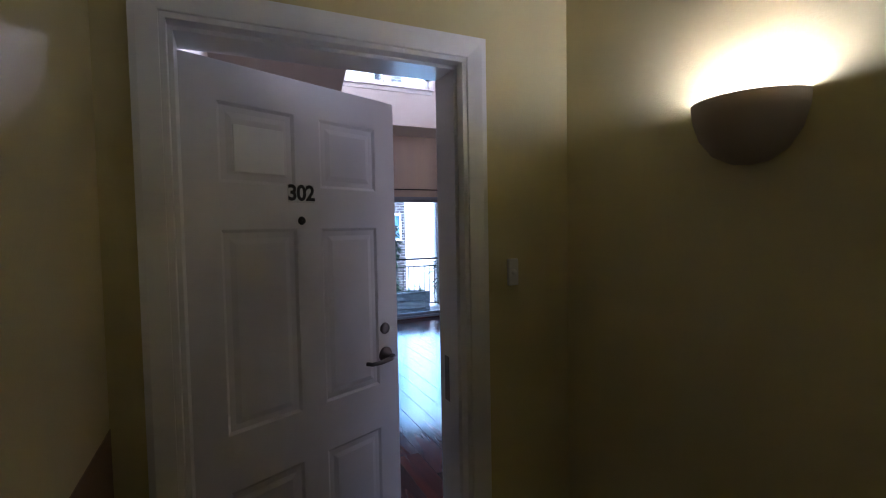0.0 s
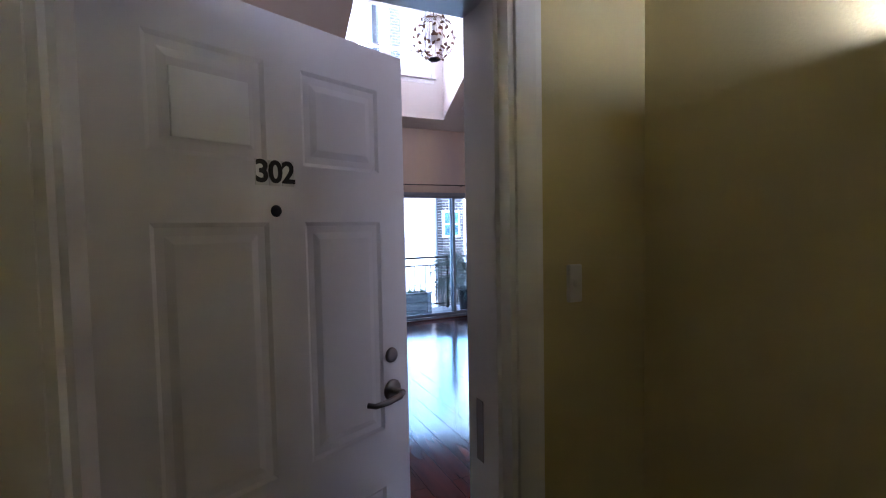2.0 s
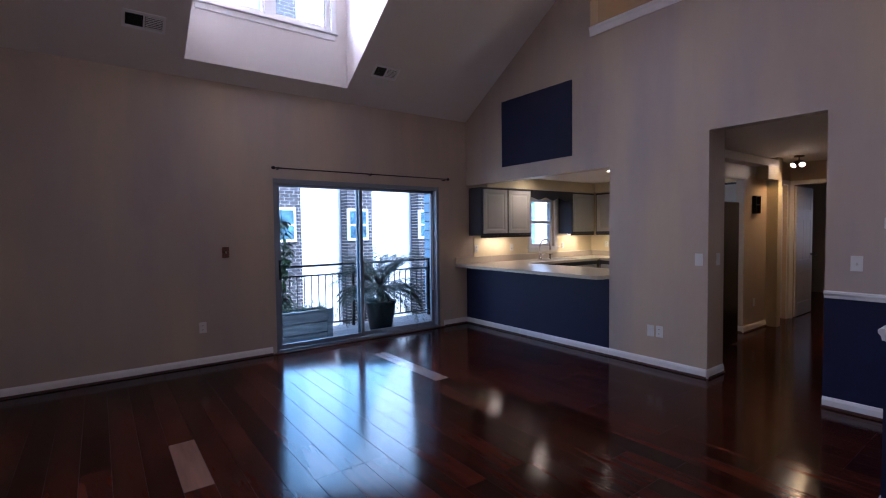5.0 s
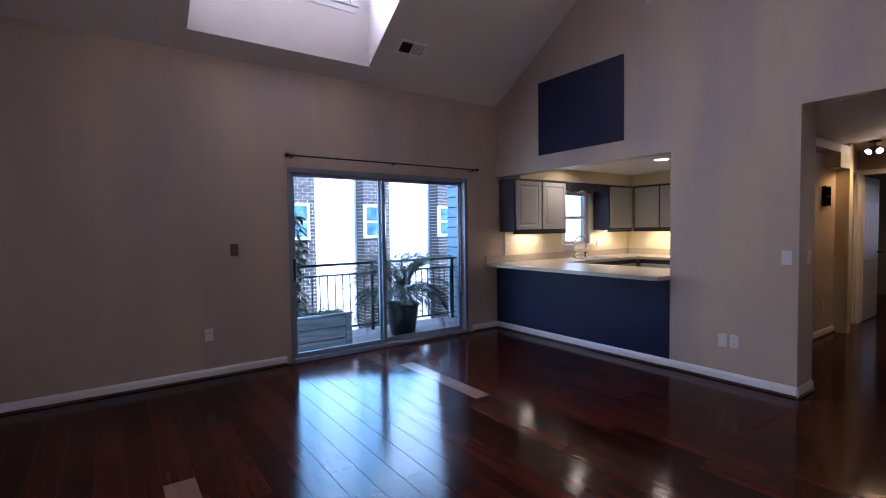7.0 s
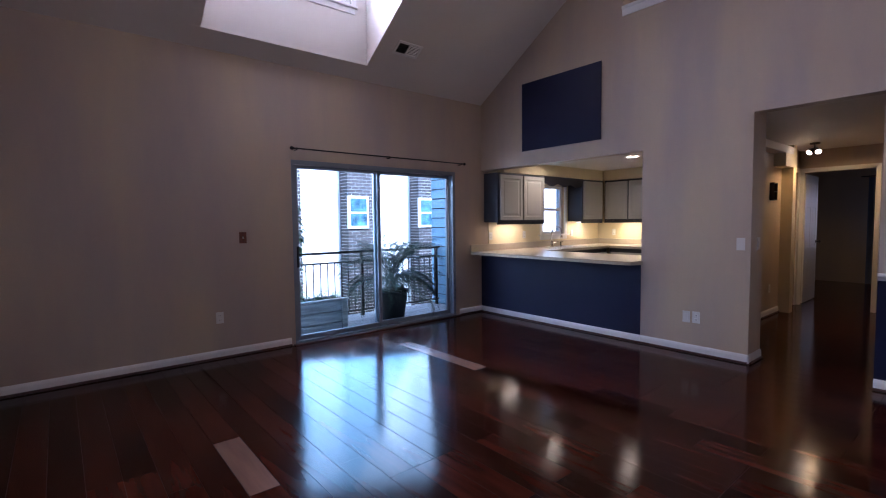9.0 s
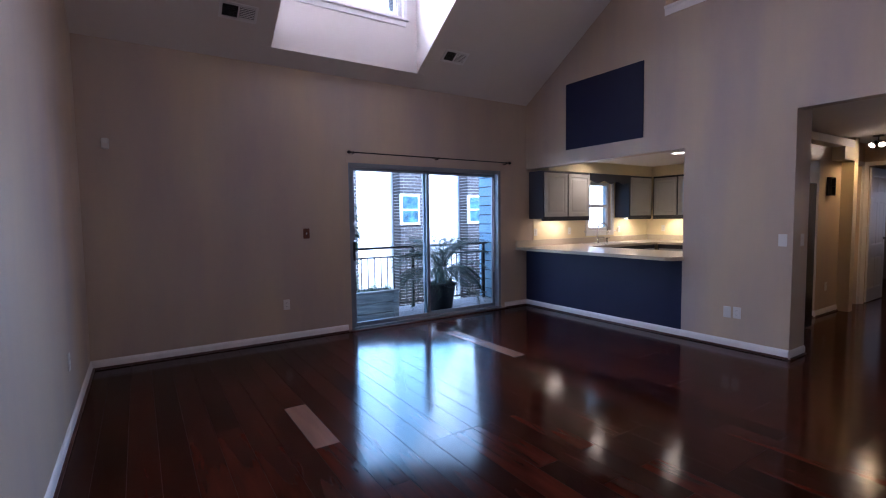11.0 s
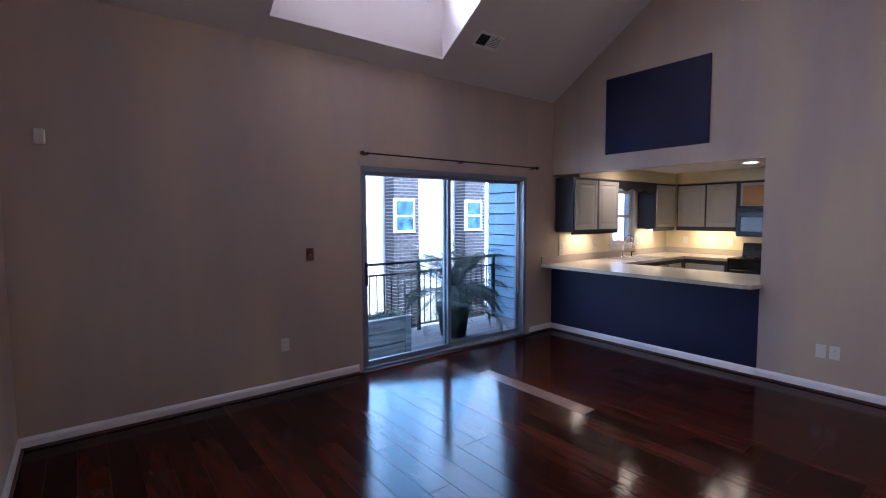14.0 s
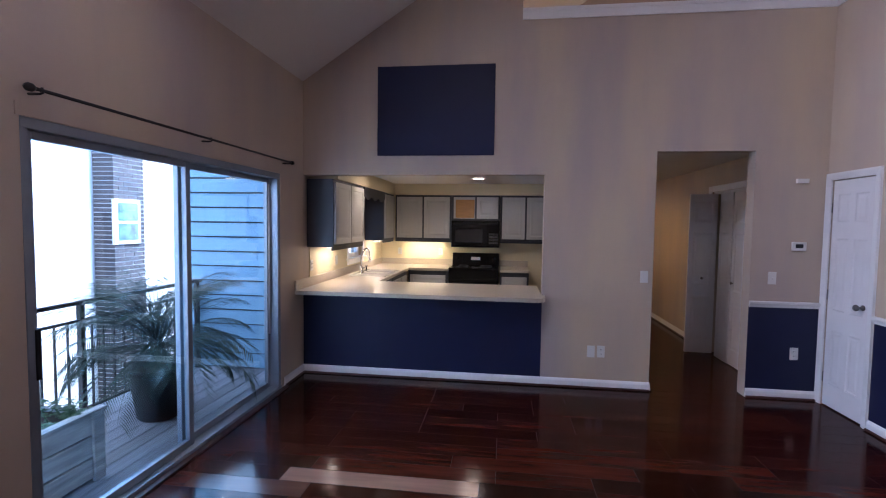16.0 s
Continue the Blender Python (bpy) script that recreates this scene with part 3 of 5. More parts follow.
for k in range(2):
    lf = part("leaf", panel_leaf(0.32, 2.0, 0.03, W3), DOORW, bf2)
    lf.matrix_basis = pose(0.322 * k, 0.012 * k, 0)
    if k == 0:
        part("knob", moved(lathe(KNOB, 14), pose(0.27, 0.03, 0.95, -90)), NICKEL, lf, "small dark knob")
setting("closet_track", box(6.35, 7.25, HR - 0.05, HR - 0.02, 2.02, 2.05), TRIM, "white bifold track", "trim")
setting("laundry_back_wall", box(5.95, 7.55, 2.75, 2.8, 0, 2.4), STUCCO, "white laundry closet wall", "wall")
ws = thing("washing_machine", "white stacked washer and dryer in the closet", "washer", (6.95, 3.16, 0.0))
part("washer_body", box(-0.33, 0.33, -0.3, 0.3, 0.01, 0.92, 0.02), DOORW, ws)
part("dryer_body", box(-0.33, 0.33, -0.3, 0.3, 0.93, 1.72, 0.02), DOORW, ws)
part("dryer_door", box(-0.24, 0.24, 0.302, 0.32, 1.05, 1.45, 0.01), DOORW, ws)
for s, nm in ((HR, "casing_laundry"),):
    casing(nm, "x", s, 1, 6.35, 7.25, 2.05)
bd = thing("bedroom_door", "white six-panel bedroom door standing open", "door", (HX + 0.11, 5.60, 0.012), 1)
part("leaf", panel_leaf(0.80, 2.02, 0.036, six_panels(0.80)), DOORW, bd)
part("knob", moved(lathe([(0.024, 0), (0.010, 0.012), (0.010, 0.035), (0.027, 0.055), (0, 0.07)], 18), pose(0.74, 0.0, 0.95, 90)), NICKEL, bd, "nickel round knob")
for z in (0.25, 1.0, 1.78):
    part("hinge", tube([(0.0, 0.04, z - 0.045), (0.0, 0.04, z + 0.045)], 0.007, 8), NICKEL, bd, "steel hinge")
casing("casing_bedroom", "y", HX, -1, 4.78, 5.60, 2.05, 0.06)
casing("casing_side_room", "x", HL, -1, 9.02, 9.50, 2.05, 0.06)
sd = thing("side_room_door", "white panelled hall door, closed", "door", (9.03, HL + 0.05, 0.012))
part("leaf", panel_leaf(0.46, 2.02, 0.036, six_panels(0.46)), DOORW, sd)
fr = thing("refrigerator", "tall black refrigerator just inside the kitchen doorway", "refrigerator", (6.90, 5.45, 0.0))
part("body", box(-0.36, 0.36, 0.0, 0.46, 0.02, 1.72, 0.012), BLACKP, fr)
part("freezer_door", box(-0.36, 0.36, 0.465, 0.51, 1.20, 1.72, 0.012), BLACKP, fr)
part("fridge_door", box(-0.36, 0.36, 0.465, 0.51, 0.06, 1.19, 0.012), BLACKP, fr)
for z0, z1 in ((1.24, 1.5), (0.75, 1.15)):
    part("handle", tube([(-0.31, 0.505, z0), (-0.31, 0.545, z0 + 0.02), (-0.31, 0.545, z1 - 0.02), (-0.31, 0.505, z1)], 0.011, 8), BLACKP, fr)
for s in (-0.3, 0.3):
    part("foot", lathe([(0.02, 0.0), (0.02, 0.03), (0, 0.03)], 10), BLACKP, fr).matrix_basis = pose(s, 0.4, 0.002)
cw = thing("curtain", "blue-grey bedroom curtain over a bright window", "curtain", (13.3, 4.9, 0.002))
bm = bmesh.new()
CURT = material("curtain_cloth", (0.16, 0.20, 0.30), 0.9, vary=0.1, scale=5, bump=0.3)
vs = [[bm.verts.new((0.04 * math.sin(k * 0.9), -1.3 + k * 0.02, z)) for z in (0.0, 2.15)] for k in range(90)]
for a, b in zip(vs, vs[1:]):
    bm.faces.new((a[0], b[0], b[1], a[1])).smooth = True
part("cloth", bm, CURT, cw)
part("rod", tube([(-0.03, -1.4, 2.17), (-0.03, 0.6, 2.17)], 0.012, 8), BLACKM, cw)


# ---- sliding balcony door ----
sl = thing("sliding_door", "aluminium-framed sliding glass balcony door, closed", "sliding door", ((SLX0 + SLX1) / 2, YS, 0))
hw = (SLX1 - SLX0) / 2
for nm, args in (("head", (-hw, hw, -0.004, 0.12, SLZ - 0.05, SLZ)), ("sill", (-hw, hw, -0.012, 0.14, -0.004, 0.035)), ("jamb", (-hw, -hw + 0.035, -0.004, 0.12, 0.035, SLZ - 0.05)), ("jamb", (hw - 0.05, hw, -0.004, 0.12, 0.035, SLZ - 0.05))):
    part(nm, box(*args, 0.003), ALU, sl)
MIDX = 3.83 - (SLX0 + SLX1) / 2
for x0, x1, y in ((-hw + 0.035, MIDX + 0.03, 0.05), (MIDX - 0.035, hw - 0.05, 0.095)):
    lf = part("panel", box(x0, x0 + 0.045, y - 0.018, y + 0.018, 0.036, SLZ - 0.051, 0.003), ALU, sl)
    part("stile", box(x1 - 0.045, x1, y - 0.018, y + 0.018, 0.036, SLZ - 0.051, 0.003), ALU, lf)
    part("rail", box(x0 + 0.045, x1 - 0.045, y - 0.017, y + 0.017, SLZ - 0.09, SLZ - 0.051, 0.003), ALU, lf)
    part("rail", box(x0 + 0.045, x1 - 0.045, y - 0.017, y + 0.017, 0.036, 0.085, 0.003), ALU, lf)
    g = part("pane", box(x0 + 0.04, x1 - 0.04, y - 0.003, y + 0.003, 0.08, SLZ - 0.085), GLASS, lf, "clear glass pane")
    g.visible_shadow = False
part("latch", box(-hw + 0.05, -hw + 0.075, 0.008, 0.032, 0.86, 1.10, 0.006), BLACKM, sl, "black pull handle")
part("security_bar", tube([(hw - 0.07, 0.075, 1.95), (hw - 0.075, 0.07, 0.55)], 0.009, 8), TRIM, sl, "white bar leaning by the jamb")
setting("slider_stool", box(SLX0 - 0.03, SLX1 + 0.06, YS - 0.06, YS - 0.012, -0.002, 0.012, 0.003), SHOEM, "dark wooden sill strip", "trim")
rt = bmesh.new()
add_box(rt, SLX1 + 0.001, SLX1 + 0.055, YS - 0.006, YS + 0.002, 0, SLZ + 0.05)
add_box(rt, SLX0 - 0.02, SLX1 + 0.055, YS - 0.008, YS + 0.002, SLZ + 0.001, SLZ + 0.06)
setting("slider_trim", rt, WALL, "beige painted trim round the sliding door", "trim")
rod = thing("curtain_rod", "thin black curtain rod with ball finials", "curtain rod", ((2.69 + 5.20) / 2, YS - 0.07, 2.17))
part("rod", tube([(-1.24, 0, 0), (1.24, 0, 0)], 0.008, 10), BLACKM, rod)
for x in (-1.255, 1.255):
    part("finial", moved(lathe([(0, -0.024), (0.012, -0.02), (0.019, -0.008), (0.019, 0.008), (0.012, 0.02), (0, 0.024)], 12), pose(x, 0, 0, 0, 90)), BLACKM, rod)
for x in (-1.2, 0.0, 1.2):
    part("bracket", tube([(x, 0.07, -0.012), (x, 0.01, -0.014), (x, -0.004, -0.010), (x, 0, 0.012)], 0.006, 8), BLACKM, rod)


# ---- switches, outlets, small wall fittings ----
def plate(name, at, rz, label, category, kind, mat=PLASTIC):
    """Wall plate facing -y before the turn rz."""
    o = thing(name, label, category, at, rz)
    part("plate", box(-0.036, 0.036, -0.007, 0, -0.058, 0.058, 0.003), mat, o)
    if kind == "outlet":
        for z in (-0.022, 0.022):
            s = part("socket", box(-0.017, 0.017, -0.010, -0.006, z - 0.014, z + 0.014, 0.004), mat, o)
            for x in (-0.006, 0.006):
                part("slot", box(x - 0.0012, x + 0.0012, -0.0106, -0.0095, z - 0.005, z + 0.005), BLACKM, s)
    elif kind == "switch":
        part("toggle", moved(box(-0.005, 0.005, -0.018, -0.004, -0.010, 0.010, 0.002), pose(0, 0, 0, 15)), mat, o)
    elif kind == "rocker":
        part("rocker", box(-0.016, 0.016, -0.011, -0.006, -0.033, 0.033, 0.002), mat, o)
    return o


BRASSM = material("aged_copper_plate", (0.16, 0.06, 0.035), 0.4, 0.5, vary=0.25, scale=30)
sw = plate("light_switch", (2.17, YS, 1.215), 0, "dark copper switch plate with a white toggle by the balcony door", "light switch", "none", BRASSM)
part("toggle", box(-0.006, 0.006, -0.02, -0.006, -0.011, 0.011, 0.002), PLASTIC, sw, "white toggle")
plate("outlet", (1.92, YS, 0.415), 0, "ivory power outlet low on the beige wall", "outlet", "outlet")
plate("outlet", (XK, 5.53, 0.37), -90, "ivory power outlet low on the beige wall", "outlet", "outlet")
plate("cable_socket", (XK, 5.625, 0.367), -90, "ivory cable wall plate beside an outlet", "wall plate", "rocker")
plate("light_switch", (XK, 5.15, 1.12), -90, "ivory rocker light switch by the hall", "light switch", "rocker")
plate("light_switch", (XK, 4.01, 1.14), -90, "ivory light switch above the chair rail", "light switch", "switch")
plate("outlet", (XK - 0.004, 3.79, 0.435), -90, "ivory outlet on the dark wainscot", "outlet", "outlet")
plate("light_switch", (5.80, HY1, 1.12), 0, "ivory light switch on the hall wall", "light switch", "rocker")
plate("outlet", (8.3, HL, 0.38), 0, "ivory outlet on the hall wall", "outlet", "outlet")
plate("outlet", (XL, 7.15, 0.45), 90, "ivory outlet low on the plain beige wall", "outlet", "outlet")
th = thing("thermostat", "white wall thermostat with a grey display", "thermostat", (XK, 3.80, 1.44), -90)
part("body", box(-0.06, 0.06, -0.025, 0, -0.04, 0.04, 0.006), PLASTIC, th)
part("display", box(-0.035, 0.03, -0.027, -0.024, -0.015, 0.022), BLACKM, th, "dark grey display")
ch = thing("alarm_keypad", "small white box high on the wall", "alarm box", (XK, 3.80, 2.04), -90)
part("body", box(-0.05, 0.05, -0.03, 0, -0.02, 0.02, 0.005), PLASTIC, ch)
ms = thing("alarm_sensor", "small ivory corner sensor high on the wall", "sensor", (0.33, YS, 2.10))
part("body", box(-0.03, 0.03, -0.045, 0, -0.05, 0.05, 0.012), PLASTIC, ms)
part("lens", box(-0.02, 0.02, -0.049, -0.044, -0.03, 0.0, 0.004), CEIL, ms, "white lens")


def ceiling_vent(x, y):
    o = thing("ceiling_vent", "white louvred air vent in the sloped ceiling", "air vent", (x, y, zc(y)))
    o.matrix_world = Matrix.Translation((x, y, zc(y))) @ pose(0, 0, 0, -math.degrees(math.atan(SLOPE)))
    f = bmesh.new()
    for a in ((-0.17, 0.17, -0.09, -0.065), (-0.17, 0.17, 0.065, 0.09), (-0.17, -0.145, -0.065, 0.065), (0.145, 0.17, -0.065, 0.065), (-0.008, 0.008, -0.065, 0.065)):
        add_box(f, a[0], a[1], a[2], a[3], -0.012, 0.0)
    part("frame", f, TRIM, o)
    # Flat black sheet paints the darkness of the duct.
    part("backing", box(-0.145, 0.145, -0.065, 0.065, -0.0018, -0.001), BLACKM, o, "black sheet for the unlit duct behind the slats")
    for s in (-1, 1):
        for k in range(7):
            # Slats tilted the other way are black, their shade put into the colour.
            part("slat", moved(box(-0.066, 0.066, -0.0015, 0.0015, -0.008, 0.002), pose(s * 0.077, -0.055 + k * 0.0183, -0.004, 40 * s)), TRIM if s > 0 else BLACKM, o)
    return o


ceiling_vent(3.95, 8.12)
ceiling_vent(1.45, 8.13)

# dormer window
dw = thing("dormer_window", "white double-hung dormer windows with a moulded sill", "window", ((DWX0 + DWX1) / 2, DMY, DWZ0))
W, H = (DWX1 - DWX0) / 2, DWZ1 - DWZ0
f = bmesh.new()
for a in ((-W, -W + 0.05, 0, H), (W - 0.05, W, 0, H), (-W + 0.05, W - 0.05, 0, 0.05), (-W + 0.05, W - 0.05, H - 0.05, H), (-0.05, 0.05, 0.05, H - 0.05)):
    add_box(f, a[0], a[1], 0.03, 0.10, a[2], a[3])
part("frame", f, TRIM, dw)
for s in (-1, 1):
    x0, x1 = (-W + 0.05, -0.05) if s < 0 else (0.05, W - 0.05)
    for z0, z1, y in ((0.05, 0.43, 0.05), (0.39, H - 0.05, 0.075)):
        sh = bmesh.new()
        for a in ((x0, x0 + 0.03, z0, z1), (x1 - 0.03, x1, z0, z1), (x0 + 0.03, x1 - 0.03, z0, z0 + 0.04), (x0 + 0.03, x1 - 0.03, z1 - 0.04, z1)):
            add_box(sh, a[0], a[1], y, y + 0.022, a[2], a[3])
        so = part("sash", sh, TRIM, dw)
        g = part("pane", box(x0 + 0.03, x1 - 0.03, y + 0.009, y + 0.013, z0 + 0.04, z1 - 0.04), GLASS, so, "clear glass pane")
        g.visible_shadow = False
part("sill", box(-W - 0.07, W + 0.07, -0.045, 0.03, -0.02, 0.005, 0.006), TRIM, dw)
part("apron", box(-W - 0.04, W + 0.04, -0.016, -0.001, -0.085, -0.02, 0.004), TRIM, dw)
for s in (-1, 1):
    part("side_casing", box(s * W - 0.03 + s * 0.03, s * W + 0.03 + s * 0.03, -0.016, -0.001, 0.005, H, 0.004), TRIM, dw)

# globe pendant of metal leaves
GX, GY, GZ, GR = 2.22, 5.75, 3.27, 0.20
gl = thing("pendant_lamp", "globe pendant lamp of small bronze leaves round a bulb", "pendant lamp", (GX, GY, GZ))
LEAFM = material("bronze_leaf_metal", (0.20, 0.12, 0.08), 0.35, 0.8, vary=0.3, scale=20)
part("stem", tube([(0, 0, GR), (0, 0, zc(GY) - GZ - 0.02)], 0.006, 8), LEAFM, gl)
part("canopy", moved(lathe([(0, 0.0), (0.06, 0.0), (0.055, -0.02), (0.012, -0.035), (0, -0.035)], 20), pose(0, 0, zc(GY) - GZ, -33)), LEAFM, gl)
part("bulb", moved(lathe([(0, -0.06), (0.025, -0.05), (0.035, -0.02), (0.03, 0.01), (0.014, 0.05), (0.013, 0.1)], 16), pose(0, 0, 0)), TRIM, gl, "white bulb")
part("bottom_rosette", moved(lathe([(0, -0.02), (0.03, -0.016), (0.06, 0.0), (0.055, 0.006), (0, 0.002)], 12), pose(0, 0, -GR)), BLACKM, gl, "dark rosette")
rnd = random.Random(4)
for k in range(10):
    a = k * math.pi / 10
    part("wire", tube([(GR * 0.985 * math.cos(t) * math.cos(a), GR * 0.985 * math.cos(t) * math.sin(a), GR * 0.985 * math.sin(t)) for t in [i * 2 * math.pi / 28 for i in range(29)]], 0.0016, 5), LEAFM, gl)
lf = bmesh.new()
cu = [(0, 0.0, 0), (0.011, 0.012, 0.003), (0.013, 0.026, 0.004), (0.007, 0.042, 0.002), (0, 0.052, -0.003), (-0.007, 0.042, 0.002), (-0.013, 0.026, 0.004), (-0.011, 0.012, 0.003)]
lf.faces.new([lf.verts.new(p) for p in cu])
bmesh.ops.solidify(lf, geom=lf.faces[:], thickness=0.0012)
leaf_mesh = None
for k in range(120):
    z = 1 - 2 * (k + 0.5) / 120
    a = k * 2.39996 + rnd.uniform(-0.2, 0.2)
    r = math.sqrt(1 - z * z)
    nrm = Vector((r * math.cos(a), r * math.sin(a), z))
    m = Matrix.Translation(nrm * GR) @ nrm.to_track_quat("Z", "Y").to_matrix().to_4x4() @ pose(0, 0, 0, rnd.uniform(-25, 25), rnd.uniform(-25, 25), rnd.uniform(0, 360))
    if leaf_mesh is None:
        o = part("leaf", lf, LEAFM, gl)
        leaf_mesh = o.data
    else:
        o = new("leaf", leaf_mesh)
        o.parent = gl
    o.matrix_basis = m

# ---- corridor sconce ----
CERAM = material("beige_ceramic", (0.50, 0.40, 0.30), 0.55, vary=0.05, scale=5, bump=0.2)
sc = thing("wall_sconce", "beige ceramic half-bowl uplight sconce, lit", "wall sconce", (1.38, 1.93, 1.80), 90)
prof = [(r * 0.82, z * 0.9) for r, z in ((0.0, -0.165), (0.05, -0.160), (0.10, -0.135), (0.135, -0.09), (0.152, -0.04), (0.156, 0.0), (0.146, 0.0), (0.142, -0.04), (0.125, -0.085), (0.09, -0.125), (0.0, -0.15))]
part("bowl", lathe(prof, 28, math.pi), CERAM, sc)
BULBC = glow("cool_white_bulb", (0.86, 0.92, 1.0), 30)
part("bulb", moved(lathe([(0, 0.05), (0.024, 0.035), (0.03, 0.01), (0.022, -0.02), (0.014, -0.05), (0, -0.05)], 14), pose(0, 0.06, -0.045)), BULBC, sc, "bright white bulb")
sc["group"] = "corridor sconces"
# Unseen second sconce, added behind the viewpoint to brighten the front door.
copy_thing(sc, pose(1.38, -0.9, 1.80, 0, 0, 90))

# hanging macrame by the door
ROPE = material("white_cotton_rope", (0.66, 0.66, 0.70), 0.9, vary=0.15, scale=60, bump=0.8, bump_scale=300)
mc = thing("macrame_hanger", "white knotted cotton macrame hanger on a wall hook", "macrame", (2.17, YE + 0.29, 0.0))
part("hook", tube([(0, -0.285, 1.93), (0, -0.03, 1.92), (0, 0.0, 1.93), (0, 0.012, 1.96)], 0.006, 8), BLACKM, mc)
for k in range(4):
    a = k * math.pi / 2 + 0.4
    pts = [(0.012 * math.cos(a), 0.012 * math.sin(a), 1.92), (0.02 * math.cos(a), 0.02 * math.sin(a), 1.72), (0.045 * math.cos(a), 0.04 * math.sin(a), 1.58), (0.05 * math.cos(a + 0.5), 0.04 * math.sin(a + 0.5), 1.36), (0.035 * math.cos(a + 1), 0.03 * math.sin(a + 1), 1.22), (0.012 * math.cos(a), 0.012 * math.sin(a), 1.12)]
    part("cord", tube(pts, [0.012, 0.013, 0.014, 0.02, 0.018, 0.012], 8), ROPE, mc)
part("net", moved(lathe([(0.012, 1.56), (0.03, 1.50), (0.042, 1.38), (0.038, 1.26), (0.015, 1.14)], 14), pose(0, 0, 0)), ROPE, mc, "knotted white net")
for z, r in ((1.66, 0.035), (1.11, 0.032)):
    part("knot", moved(lathe([(0, -r), (r * 0.7, -r * 0.7), (r, 0), (r * 0.7, r * 0.7), (0, r)], 12), pose(0, 0, z)), ROPE, mc)
for k in range(6):
    a = k * math.pi / 3
    part("tassel", tube([(0.01 * math.cos(a), 0.01 * math.sin(a), 1.10), (0.022 * math.cos(a), 0.02 * math.sin(a), 1.06), (0.03 * math.cos(a), 0.026 * math.sin(a), 0.99)], 0.006, 6), ROPE, mc)

# ---- kitchen ----
CT = 0.91
outline = [(5.36, 6.17), (5.39, 6.115), (5.45, 6.09), (5.592, 6.09), (5.592, PENY + 0.004), (6.30, PENY + 0.004), (6.30, 7.97), (8.06, 7.97), (8.06, 7.345), (KX - 0.002, 7.345), (KX - 0.002, YS - 0.014), (XK - 0.24, YS - 0.014)]
cnt = thing("countertop", "beige speckled laminate kitchen countertop with rounded end", "countertop", (0, 0, 0))
cm = prism(outline, "z", CT - 0.04, CT)
part("slab", cm, COUNTER, cnt)
part("backsplash", box(XK - 0.24, KX - 0.002, YS - 0.032, YS - 0.014, CT, CT + 0.10, 0.004), COUNTER, cnt, "low beige backsplash strip")
part("backsplash", box(KX - 0.02, KX - 0.002, 6.10, YS - 0.034, CT, CT + 0.10, 0.004), COUNTER, cnt, "low beige backsplash strip")
ct2 = thing("countertop", "short beige laminate countertop beside the range", "countertop", (0, 0, 0))
part("slab", box(8.06, KX - 0.002, 6.10, 6.555, CT - 0.04, CT, 0.004), COUNTER, ct2)


def cabinet_door(parent, w, h, at, rz, label="pale grey raised-panel cabinet door"):
    d = part("door", panel_leaf(w, h, 0.02, [(0.05, w - 0.05, 0.05, h - 0.05)] if w > 0.2 else []), CABDOOR, parent, label)
    d.matrix_basis = pose(*at, 0, 0, rz)
    return d


def upper(x, y, rz, w, doors, label, z0=1.34, z1=2.06, depth=0.31):
    c = thing("wall_cabinet", label, "kitchen cabinet", (x, y, z0), rz)
    h = z1 - z0
    part("body", box(0, w, 0.02, depth, 0, h, 0.003), CABDARK, c)
    part("light_rail", box(0, w, 0.022, 0.04, -0.035, -0.0005), CABDARK, c)
    dw_ = (w - 0.03 * (doors + 1)) / doors
    for k in range(doors):
        cabinet_door(c, dw_, h - 0.06, (0.03 + k * (dw_ + 0.03), -0.002, 0.03), 0)
    return c


UL = "dark slate wall cabinet with pale grey doors"
upper(XK + 0.03, YS - 0.335, 0, 1.06, 2, UL + " beside the window")
upper(7.72, YS - 0.335, 0, 0.642, 1, UL + " beside the window")
upper(KX - 0.335, 8.262, -90, 0.922, 2, UL + " over the counter")
upper(KX - 0.335, 7.335, -90, 0.77, 2, "short dark wall cabinet over the microwave, one door off", 1.66, 2.06)
upper(KX - 0.335, 6.56, -90, 0.80, 2, UL + " beside the microwave")
OAK = material("bare_oak", (0.42, 0.22, 0.07), 0.5, vary=0.15, scale=6, stretch=(1, 1, 8))
ob_ = thing("cabinet_box", "warm bare wood box inside the open cabinet", "box", (KX - 0.36, 7.12, 1.70))
part("box", box(0, 0.015, -0.15, 0.15, 0, 0.29, 0.003), OAK, ob_)


def base(x, y, rz, w, doors, label):
    c = thing("base_cabinet", label, "kitchen cabinet", (x, y, 0), rz)
    part("body", box(0, w, 0.02, 0.58, 0.10, CT - 0.041, 0.003), CABDARK, c)
    part("plinth", box(0, w, 0.08, 0.56, 0, 0.10), CABDARK, c)
    dw_ = (w - 0.03 * (doors + 1)) / doors
    for k in range(doors):
        cabinet_door(c, dw_, 0.50, (0.03 + k * (dw_ + 0.03), -0.002, 0.13), 0)
        cabinet_door(c, dw_, 0.14, (0.03 + k * (dw_ + 0.03), -0.002, 0.66), 0, "pale grey drawer front")
    return c


BL = "dark slate base cabinet with pale grey doors"
base(6.32, YS - 0.61, 0, 0.85, 2, BL + " under the sink")
base(7.18, YS - 0.61, 0, 0.88, 2, BL)
base(KX - 0.62, 7.98, -90, 0.62, 1, BL + " beside the range")
base(KX - 0.62, 6.55, -90, 0.44, 1, BL + " beside the range")
base(6.27, 6.10, 90, 1.8, 4, BL + " behind the half wall")

